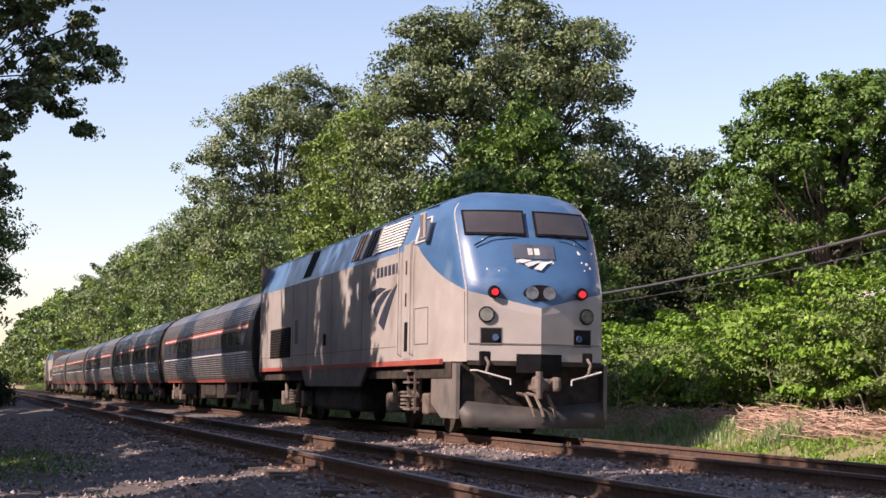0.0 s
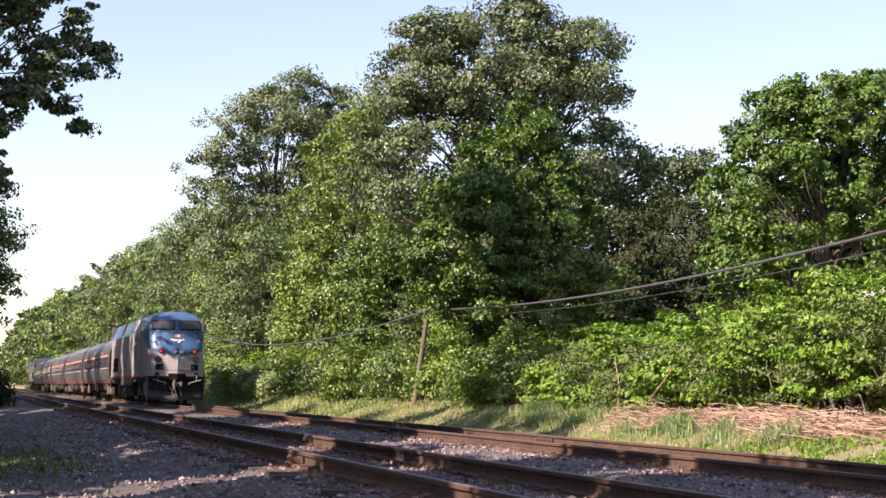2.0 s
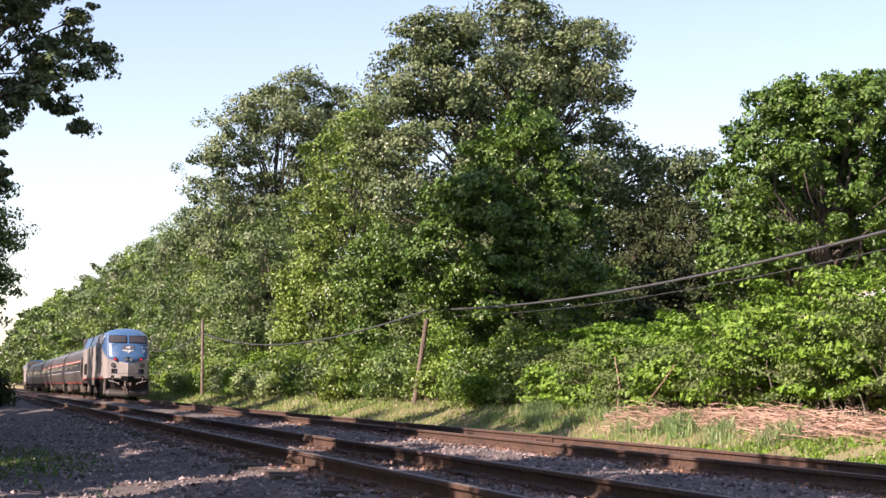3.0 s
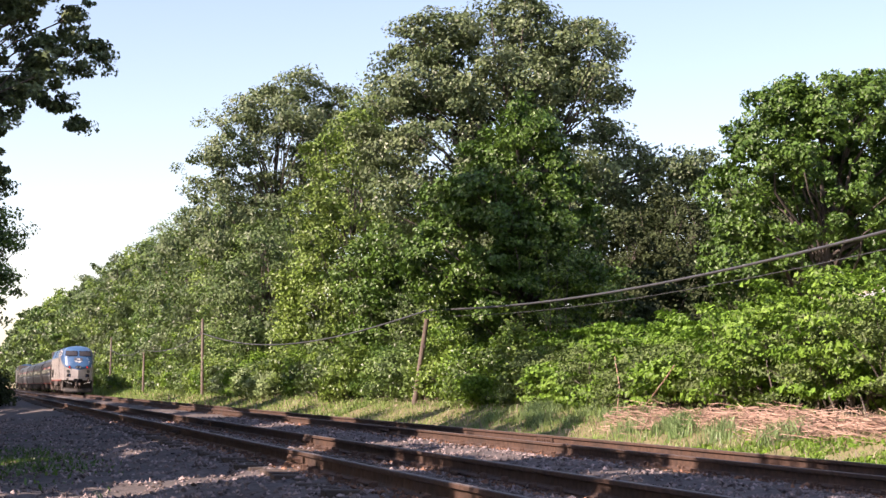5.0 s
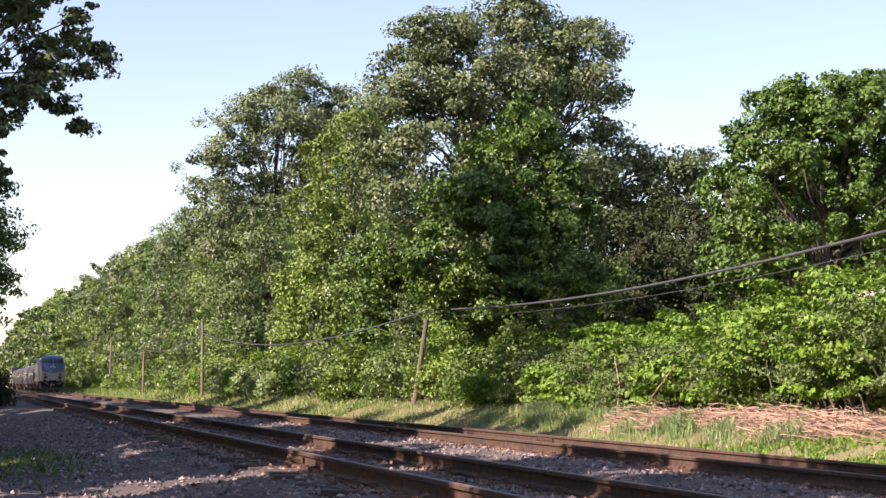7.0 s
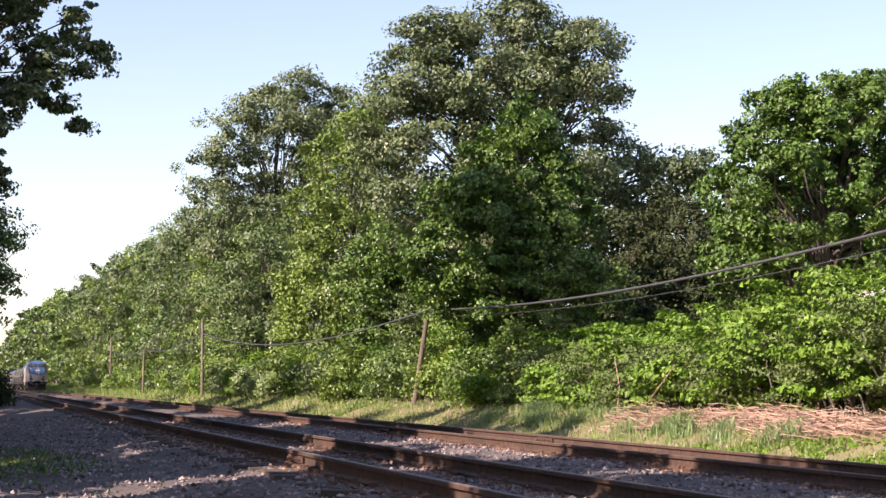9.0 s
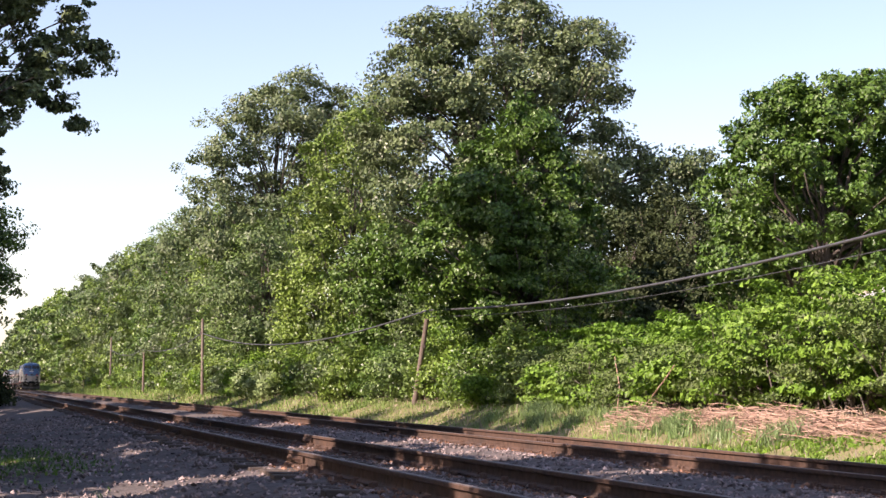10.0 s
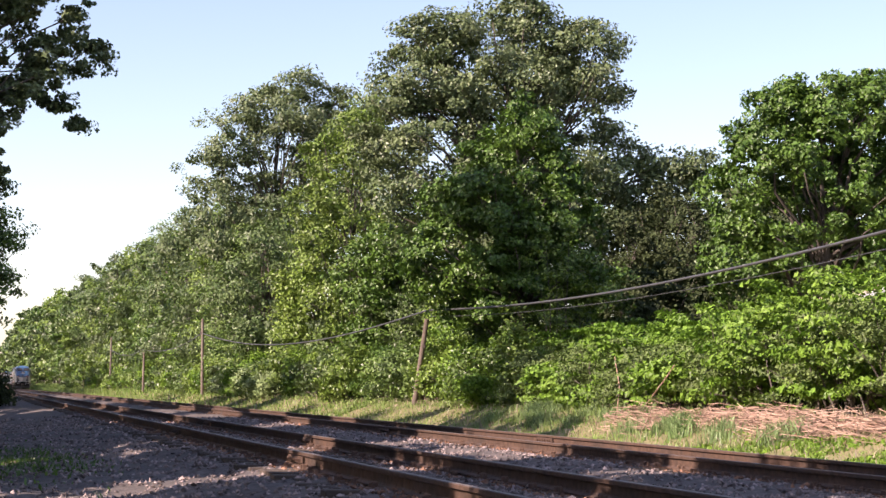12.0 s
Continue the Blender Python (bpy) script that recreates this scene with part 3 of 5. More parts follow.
for i, (x, y, h, w) in enumerate(near):
    y += 1.9
    tree(300 + i, "tall oak on the near side of the tracks", "tree", (x, y), [
        (0, 0, h * 0.82, w * 0.8, w * 0.8, h * 0.18), (-w * 0.4, 0.3, h * 0.6, w * 0.8, w * 0.8, h * 0.18), (w * 0.4, -0.4, h * 0.58, w * 0.75, w * 0.8, h * 0.18)],
        M_OAK, 0.5 if y < 150 else 0.8, (85 if 30 < y < 40 else 135) if y < 150 else 90, 40, 0.7 if y < 150 else 1.1, simple=True, radius=0.28, shell=0.8, tips=40, name="oak_tree")
# unseen tree, added so that its high crown shades the far bank
tree(340, "unseen very tall tree on the near side, added to shade the far bank", "tree", (-17.5, 38.5), [
    (0, 0, 23.8, 2.8, 3.2, 2.3), (-0.5, -2.2, 23.4, 2.2, 2.2, 2.0), (0.5, 2.4, 23.6, 2.2, 2.2, 2.0)],
    M_OAK, 0.5, 75, 40, 0.7, simple=True, radius=0.45, shell=0.9, tips=50, name="oak_tree")
# unseen tree, its crown set high to shade the siding but not the gravel
tree(341, "unseen slender tree on the near side, added to shade the siding", "tree", (-15.6, 17.6), [
    (0, 0, 10.0, 1.9, 2.4, 1.5), (0.3, 1.2, 9.6, 1.5, 1.6, 1.2)], M_OAK_FAR, 0.45, 90, 36, 0.55, radius=0.16, shell=0.9, tips=20, simple=True)
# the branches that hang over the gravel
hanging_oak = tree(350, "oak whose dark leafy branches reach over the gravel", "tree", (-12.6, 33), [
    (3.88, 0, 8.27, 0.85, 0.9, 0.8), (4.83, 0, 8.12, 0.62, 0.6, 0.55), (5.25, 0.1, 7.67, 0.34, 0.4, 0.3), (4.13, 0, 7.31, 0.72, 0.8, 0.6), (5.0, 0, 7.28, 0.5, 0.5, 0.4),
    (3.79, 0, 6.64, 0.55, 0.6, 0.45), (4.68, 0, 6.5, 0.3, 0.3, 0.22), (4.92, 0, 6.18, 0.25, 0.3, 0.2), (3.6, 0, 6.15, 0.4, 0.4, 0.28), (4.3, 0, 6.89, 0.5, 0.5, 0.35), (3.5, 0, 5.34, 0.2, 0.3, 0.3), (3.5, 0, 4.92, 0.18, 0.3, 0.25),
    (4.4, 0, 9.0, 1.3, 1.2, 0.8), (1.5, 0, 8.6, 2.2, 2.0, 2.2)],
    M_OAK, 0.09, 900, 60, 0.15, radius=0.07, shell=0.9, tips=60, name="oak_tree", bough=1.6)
tree(351, "thin pale-leaved tree on the near side", "tree", (-11.3, 84), [
    (3.0, 0, 8.4, 0.9, 1.2, 1.3), (2.8, 0, 6.4, 0.8, 1.2, 1.3), (2.5, 0, 4.9, 0.8, 1.0, 1.0), (0.6, 0, 7.0, 1.8, 1.8, 2.6)], M_SHRUB, 0.17, 200, 40, 0.45, radius=0.12, shell=0.8, tips=50)
shrub(360, "dark low shrub at the edge of the gravel", "shrub", (-8.35, 96), 1.1, 1.6, M_JUNIPER, 0.16, 110, 50, 0.35)
shrub(361, "dark low shrub at the edge of the gravel", "shrub", (-8.9, 92), 1.2, 1.5, M_JUNIPER, 0.16, 110, 50, 0.35)

# ---- grass and bank ----
def grass_patch(name, label, seed, xs, ys, h, mat, width=0.008):
    """Bent blades, three triangles each."""
    rng = np.random.default_rng(seed)
    k = len(xs)
    z = ground_z(xs, ys) - 0.02
    a = rng.uniform(0, 2 * math.pi, k)
    side = np.stack([np.cos(a), np.sin(a), np.zeros(k)], -1)
    lean = unit(rng.normal(0, 1, (k, 3))) * np.array([1, 1, 0]) * (h * rng.uniform(0.2, 1.1, k))[:, None]
    foot = np.stack([xs, ys, z], -1)
    w = (width * rng.uniform(0.6, 1.5, k))[:, None]
    mid = foot + lean * 0.35 + np.stack([0 * h, 0 * h, h * 0.62], -1)
    tip = foot + lean + np.stack([0 * h, 0 * h, h * rng.uniform(0.75, 1.0, k)], -1)
    v = np.stack([foot - side * w, foot + side * w, mid - side * w * 0.8, mid + side * w * 0.8, tip], 1).reshape(-1, 3)
    f = np.array([(0, 1, 3), (0, 3, 2), (2, 3, 4)])[None] + 5 * np.arange(k)[:, None, None]
    ob = part(name, to_mesh(name, v, f.reshape(-1, 3)), mat)
    return tagged(ob, label, "grass", kind="stuff")


rng = np.random.default_rng(77)
k = 36000
gx, gy = 2.5 + 4.2 * rng.random(k) ** 0.85, 18 + 44 * rng.random(k)
tuft = 0.5 + 0.5 * np.sin(gx * 2.3 + 1.7 * np.sin(gy * 0.8)) * np.sin(gy * 1.1 + gx)
gh = (0.08 + 0.16 * tuft ** 2 * np.clip((gx - 2.4) / 1.2, 0.25, 1)) * rng.uniform(0.5, 1.3, k)
gh *= np.where((gx > 3.9) & (gy < 36), 0.35, 1)
grass_patch("grass", "rough uncut green grass along the track", 78, gx, gy, gh, M_GRASS)
k = 30000
gx, gy = 2.4 + 4.6 * rng.random(k) ** 0.9, 60 + 360 * rng.random(k) ** 2.1
grass_patch("grass", "rough green grass strip running along the wood", 79, gx, gy, (0.14 + 0.002 * (gy - 60)) * rng.uniform(0.3, 1.6, k), M_GRASS, 0.018)
k = 6000
gx, gy = 2.5 + 4.2 * rng.random(k) ** 0.8, 18 + 80 * rng.random(k) ** 1.2
grass_patch("dry_grass", "dry straw-coloured stems among the grass", 82, gx, gy, rng.uniform(0.08, 0.28, k), M_DRYGRASS, 0.009)
k = 4200
cx, cy = np.concatenate([rng.uniform(3.3, 4.0, 11), rng.uniform(3.6, 5.0, 15)]), np.concatenate([rng.uniform(26, 34, 11), rng.uniform(32, 46, 15)])
pick = rng.integers(0, 26, k)
gx, gy = cx[pick] + rng.normal(0, 0.16, k), cy[pick] + rng.normal(0, 0.22, k)
grass_patch("tall_grass", "tall tufts of blue-green grass on the bank", 80, gx, gy, rng.uniform(0.12, 0.42, k), M_TALL, 0.009)
k = 6000
gx, gy = 2.75 + 1.3 * rng.random(k), 20.5 + 8.5 * rng.random(k)
spot = np.sin(gx * 5.1 + gy * 1.3) + np.sin(gy * 2.9 - gx * 2.0) > -0.3
gx, gy = gx[spot], gy[spot]
grass_patch("low_weeds", "low mat of bright green weeds beside the rail", 83, gx, gy, rng.uniform(0.04, 0.11, len(gx)), M_KNOT, 0.022)
k = 2200
gx, gy = rng.normal(-8.6, 0.45, k), rng.normal(27, 3.0, k)
grass_patch("weeds", "low green weeds in the shaded gravel", 81, gx, gy, rng.uniform(0.03, 0.12, k), M_MAPLE, 0.015)


def dead_stalks(seed, count):
    """Brown canes lying where last year's growth fell."""
    rng = np.random.default_rng(seed)
    v, f = [], []
    for i in range(count):
        y = rng.uniform(22.5, 35.5)
        x = 4.45 + 0.25 * math.sin(y * 0.9) + rng.normal(0, 0.28)
        a = rng.uniform(0, math.pi)
        ln, r, tilt = rng.uniform(0.12, 0.7), rng.uniform(0.004, 0.01), rng.normal(0.08, 0.16)
        c = Vector((x, y, float(ground_z(x, y)) + abs(rng.normal(0.06, 0.1))))
        d = Vector((math.cos(a) * math.cos(tilt), math.sin(a) * math.cos(tilt), math.sin(tilt)))
        p, q = d.orthogonal().normalized(), None
        q = d.cross(p)
        b = len(v)
        for e in (-0.5, 0.5):
            for t in range(4):
                v.append(c + d * ln * e + (p * math.cos(t * math.pi / 2) + q * math.sin(t * math.pi / 2)) * r)
        for t in range(4):
            f.append((b + t, b + (t + 1) % 4, b + 4 + (t + 1) % 4, b + 4 + t))
    ob = part("dead_stalks", to_mesh("dead_stalks", [tuple(p) for p in v], f), M_STRAW)
    tagged(ob, "heap of dry reddish-brown knotweed canes", "dead stalks", kind="stuff")


dead_stalks(6, 2400)


def bare_branch(pts, r, label):
    bm = bmesh.new()
    for a, b in zip(pts[:-1], pts[1:]):
        add_rod(bm, a, b, r, r * 0.7, 6)
    tagged(part("bare_branch", bm, M_STRAW), label, "branch")


bare_branch([(4.7, 35.4, 0.25), (4.75, 34.6, 0.75), (4.75, 33.9, 1.1), (4.7, 33.3, 1.38)], 0.016, "bare pale branch leaning out of the bushes")
bare_branch([(4.6, 36.4, 0.2), (4.65, 36.3, 0.9), (4.6, 36.5, 1.6)], 0.014, "thin bare twig standing in the grass")
bare_branch([(4.5, 29.3, 0.15), (4.6, 29.4, 0.4), (4.5, 29.8, 0.62)], 0.012, "short dry cane sticking up from the heap")


# ---- poles and cables ----
def build_pole(x, y, h, lean, label, arm=False):
    z = float(ground_z(x, y)) - 0.2
    root = tagged(new("utility_pole"), label, "utility pole", group="poles along the track")
    root.location = (x, y, z)
    bm = bmesh.new()
    add_rod(bm, (0, 0, 0), (lean[0], lean[1], h), 0.1, 0.08, 12)
    part("post", bm, M_POLE, root, smooth=False)
    bm = bmesh.new()
    add_box(bm, lean[0] - 0.16, lean[0] - 0.06, lean[1] - 0.05, lean[1] + 0.05, h - 0.95, h - 0.8, 0.01)
    part("bracket", bm, M_CAST, root, "small steel cable bracket")
    return root


def build_cable(name, pts, r, label):
    """A hanging cable as a smooth tube through its hanging points."""
    cu = bpy.data.curves.new(name, "CURVE")
    cu.dimensions, cu.bevel_depth, cu.bevel_resolution, cu.resolution_u = "3D", r, 2, 10
    sp = cu.splines.new("NURBS")
    sp.points.add(len(pts) - 1)
    for q, p in zip(sp.points, pts):
        q.co = (*p, 1)
    sp.use_endpoint_u, sp.order_u = True, 4
    cu.materials.append(M_CABLE)
    tagged(new(name, cu), label, "cable")


build_pole(4.55, 54.6, 3.0, (0.28, -0.5, 0), "leaning weathered wooden pole half hidden in leaves")
build_pole(4.5, 107.6, 5.0, (-0.1, 0, 0), "upright weathered wooden pole at the grass strip")
build_pole(4.5, 146.1, 4.4, (0, 0, 0), "distant weathered wooden pole")
build_pole(4.5, 182.0, 5.8, (0, 0, 0), "distant tall weathered wooden pole")
build_pole(4.5, 226.0, 4.0, (0, 0, 0), "distant short weathered wooden pole")
build_pole(4.5, 4.0, 5.6, (0, 0, 0), "weathered wooden pole beside the track")


def sag(a, b, drop, n=9):
    return [(a[0] + (b[0] - a[0]) * f, a[1] + (b[1] - a[1]) * f, a[2] + (b[2] - a[2]) * f - drop * 4 * f * (1 - f)) for f in np.linspace(0, 1, n)]


build_cable("overhead_cable", sag((4.7, 53.3, 3.36), (4.5, 4.0, 5.0), 0.95), 0.028, "thick dark overhead cable sagging between poles")
build_cable("overhead_wire", sag((4.7, 53.3, 3.15), (4.5, 4.0, 4.5), 0.85), 0.007, "thin dark wire under the cable")
build_cable("overhead_cable", sag((4.7, 53.6, 3.36), (4.4, 107.6, 4.16), 0.92), 0.03, "dark overhead cable looping through the leaves")
build_cable("overhead_cable", sag((4.4, 107.6, 4.16), (4.4, 146.0, 3.9), 0.55), 0.03, "dark overhead cable along the wood")
build_cable("overhead_cable", sag((4.4, 146.0, 3.9), (4.4, 182.0, 4.6), 0.55), 0.03, "dark overhead cable along the wood")


# ---- shed behind the bank ----
def build_shed():
    root = tagged(new("shed"), "small shed with a tan roof behind the bushes", "shed")
    root.location = (11.4, 37.6, 0.72)
    part("wall", box(-1.2, 1.2, -1.0, 1.0, 0.0, 2.2), M_TAN, root, "pale tan wall")
    part("roof", prism([(-1.5, 2.1), (0.3, 2.72), (1.5, 2.3), (1.5, 2.36), (0.3, 2.79), (-1.5, 2.16)], -1.2, 1.2), M_ROOF, root, "faded tan roof")
    part("fascia", prism([(-1.52, 2.06), (0.3, 2.68), (1.52, 2.26), (1.52, 2.36), (0.3, 2.8), (-1.52, 2.17)], -1.26, -1.203), M_TRIM, root, "white fascia board")


build_shed()

# ---- train ----
M_SILVER = material("silver_grey_paint", (0.31, 0.28, 0.262), (0.355, 0.322, 0.305), 2.5, 0.45, dirt=(0.21, 0.18, 0.155), dirt_scale=0.8, dirt_amount=0.35, coat=0.2, bump=0.03, bump_scale=3)
M_BLUE = material("blue_paint", (0.036, 0.098, 0.205), (0.05, 0.122, 0.24), 2.0, 0.38, dirt=(0.13, 0.2, 0.3), dirt_scale=1.6, dirt_amount=0.15, coat=0.2)
M_RED = material("red_stripe_paint", (0.29, 0.065, 0.05), (0.34, 0.09, 0.065), 4, 0.45, dirt=(0.3, 0.06, 0.05))
M_WHITE = material("white_paint", (0.6, 0.58, 0.56), (0.68, 0.66, 0.64), 6, 0.5, dirt=(0.5, 0.48, 0.45))
M_NAVY = material("navy_paint", (0.022, 0.027, 0.045), (0.034, 0.04, 0.062), 5, 0.4)
M_UNDER = material("dirty_underframe", (0.022, 0.019, 0.017), (0.048, 0.04, 0.034), 6, 0.85, bump=0.4, bump_scale=25, dirt=(0.075, 0.058, 0.045), dirt_amount=0.3, spec=0.2)
M_DARK = material("dark_opening", (0.007, 0.007, 0.008), (0.012, 0.012, 0.013), 6, 0.9, spec=0.1)
M_STEEL = material("stainless_steel", (0.165, 0.145, 0.132), (0.23, 0.205, 0.188), 3, 0.36, metal=0.7, dirt=(0.16, 0.13, 0.115), dirt_scale=0.7, dirt_amount=0.5)
M_CHROME = material("bare_handrail", (0.48, 0.46, 0.44), (0.56, 0.54, 0.52), 8, 0.35)
M_PILOT = material("scuffed_grey_paint", (0.1, 0.088, 0.08), (0.15, 0.134, 0.124), 4, 0.6, dirt=(0.16, 0.13, 0.11), dirt_scale=1.5)
M_BOARD = material("number_board_enamel", (0.06, 0.07, 0.09), (0.085, 0.095, 0.12), 5, 0.4)
# worn grey, darkened to hold the shade under the nose
M_PLOUGH = material("worn_plough_shade_paint", (0.03, 0.027, 0.025), (0.058, 0.052, 0.048), 4, 0.6, dirt=(0.07, 0.055, 0.045), dirt_scale=1.5)
M_GLASS = material("dark_cab_glass", (0.045, 0.043, 0.048), (0.06, 0.056, 0.06), 2, 0.12, coat=0.15, spec=0.35)
M_LENS = material("lamp_lens", (0.1, 0.1, 0.1), (0.22, 0.22, 0.22), 9, 0.12, metal=0.4)
M_BLUELENS = material("blue_jumper_cap", (0.03, 0.06, 0.14), (0.04, 0.08, 0.18), 9, 0.5)
M_REDLAMP = material("red_marker_lamp", (0.5, 0.012, 0.015), (0.55, 0.02, 0.02), 4, 0.3)
lamp_bsdf = M_REDLAMP.node_tree.nodes["Principled BSDF"]
lamp_bsdf.inputs["Emission Color"].default_value, lamp_bsdf.inputs["Emission Strength"].default_value = (1, 0.03, 0.04, 1), 0.25

# nose: height, then how far back its middle and its corners lie, half its width there, half the body's width
NOSE = np.array([(0.2, -0.14, 0.2, 1.2, 1.42), (1.28, -0.2, 0.14, 1.23, 1.5), (2.2, -0.2, 0.17, 1.235, 1.5), (2.5, -0.1, 0.18, 1.24, 1.5), (3.0, 0.18, 0.42, 1.26, 1.5), (3.4, 0.4, 0.64, 1.265, 1.5),
                 (3.55, 0.48, 0.74, 1.265, 1.46), (3.96, 0.69, 1.06, 1.24, 1.31), (4.19, 1.0, 1.25, 1.06, 1.2), (4.34, 1.35, 1.5, 0.78, 0.9), (4.41, 1.8, 1.85, 0.48, 0.58), (4.45, 2.3, 2.3, 0.2, 0.2)])
BACK = 3.0


def nose_at(u, z, side=-1):
    """A point on the nose: u 0 on the crease, 1 at the corner, 2 where the body begins."""
    yc, ye, wc, wb = (np.interp(z, NOSE[:, 0], NOSE[:, k]) for k in (1, 2, 3, 4))
    if u <= 1:
        bow = 0.0 if z < 2.45 else 0.06 * (1 - (2 * u - 1) ** 2)
        return Vector((side * wc * u, yc + (ye - yc) * (u if z < 2.45 else u ** 1.5) - bow, z))
    s = u - 1
    return Vector((side * (wc + (wb - wc) * math.sin(s * math.pi / 2)), ye + (BACK - ye) * s, z))


def nose_patch(u0, u1, z0, z1, off=0.012, thick=0.02, side=-1, nu=4, nz=3):
    """A plate that follows the nose."""
    bm = bmesh.new()

    def grid(o):
        g = []
        for j in range(nz + 1):
            row = []
            for i in range(nu + 1):
                u, z = u0 + (u1 - u0) * i / nu, z0 + (z1 - z0) * j / nz
                p0, pu, pz = nose_at(abs(u), z, side if u >= 0 else -side), nose_at(abs(u) + 0.01, z, side if u >= 0 else -side), nose_at(abs(u), z + 0.01, side if u >= 0 else -side)
                nrm = (pu - p0).cross(pz - p0).normalized()
                if nrm.y > 0.0 and abs(u) <= 1 or (abs(u) > 1 and nrm.x * p0.x < 0):
                    nrm = -nrm
                row.append(bm.verts.new(p0 + nrm * o))
            g.append(row)
        return g

    a, b = grid(off), grid(off - thick)
    for j in range(nz):
        for i in range(nu):
            bm.faces.new((a[j][i], a[j][i + 1], a[j + 1][i + 1], a[j + 1][i]))
    rim = [(0, i) for i in range(nu)] + [(j, nu) for j in range(nz)] + [(nz, i) for i in range(nu, 0, -1)] + [(j, 0) for j in range(nz, 0, -1)]
    for (j0, i0), (j1, i1) in zip(rim, rim[1:] + rim[:1]):
        bm.faces.new((a[j0][i0], a[j1][i1], b[j1][i1], b[j0][i0]))
    return bm


def disc(c, r, depth, axis, n=18):
    bm = bmesh.new()
    add_rod(bm, Vector(c), Vector(c) + Vector(axis).normalized() * depth, r, n=n)
    return bm


def side_plate(y0, y1, z0, z1, off=0.008, x=-1.5, bevel=0.0):
    return box(x - off, x + 0.02, y0, y1, z0, z1, bevel)


def polygon_plate(pts, x, thick=0.006):
    """A flat shape in the plane of the side, pts as (y, z)."""
    bm = bmesh.new()
    f = bm.faces.new([bm.verts.new((x, y, z)) for y, z in pts])
    r = bmesh.ops.extrude_face_region(bm, geom=[f])
    for v in r["geom"]:
        if isinstance(v, bmesh.types.BMVert):
            v.co.x -= thick
    return bm


def build_truck(root, yc, wheel_r=0.52, base=2.9, half=1.15):
    t = part("truck", box(-half, -half + 0.16, yc - base / 2 - 0.55, yc + base / 2 + 0.55, 0.5, 0.74, 0.05), M_UNDER, root, "grimy cast truck frame")
    bm = bmesh.new()
    add_box(bm, half - 0.16, half, yc - base / 2 - 0.55, yc + base / 2 + 0.55, 0.5, 0.74, 0.05)
    add_box(bm, -half, half, yc - 0.3, yc + 0.3, 0.5, 0.8, 0.05)
    part("bolster", bm, M_UNDER, t)
    for s in (-1, 1):
        for dy in (-base / 2, base / 2):
            bm = bmesh.new()
            add_rod(bm, (s * 0.66, yc + dy, wheel_r), (s * 0.8, yc + dy, wheel_r), wheel_r, n=28)
            add_rod(bm, (s * 0.8, yc + dy, wheel_r), (s * 0.86, yc + dy, wheel_r), 0.2, 0.16, n=16)
            w = part("wheel", bm, M_UNDER, t, "dark steel wheel")
            part("axle_box", box(s * half - 0.13, s * half + 0.13, yc + dy - 0.19, yc + dy + 0.19, wheel_r - 0.19, wheel_r + 0.2, 0.04), M_CAST, t)
        for dy in (-0.45, 0.45):
            bm = bmesh.new()
            for k in range(5):
                add_rod(bm, (s * half, yc + dy, 0.42 + 0.075 * k), (s * half, yc + dy, 0.46 + 0.075 * k), 0.12, n=12)
            part("coil_spring", bm, M_CAST, t)
        for e in (-1, 1):
            bm = bmesh.new()
            add_rod(bm, (s * (half + 0.1), yc + 0.85 * e, 0.5), (s * (half + 0.1), yc + 1.05 * e, 1.05), 0.05, n=8)
            part("damper", bm, M_CAST, t)
    return t


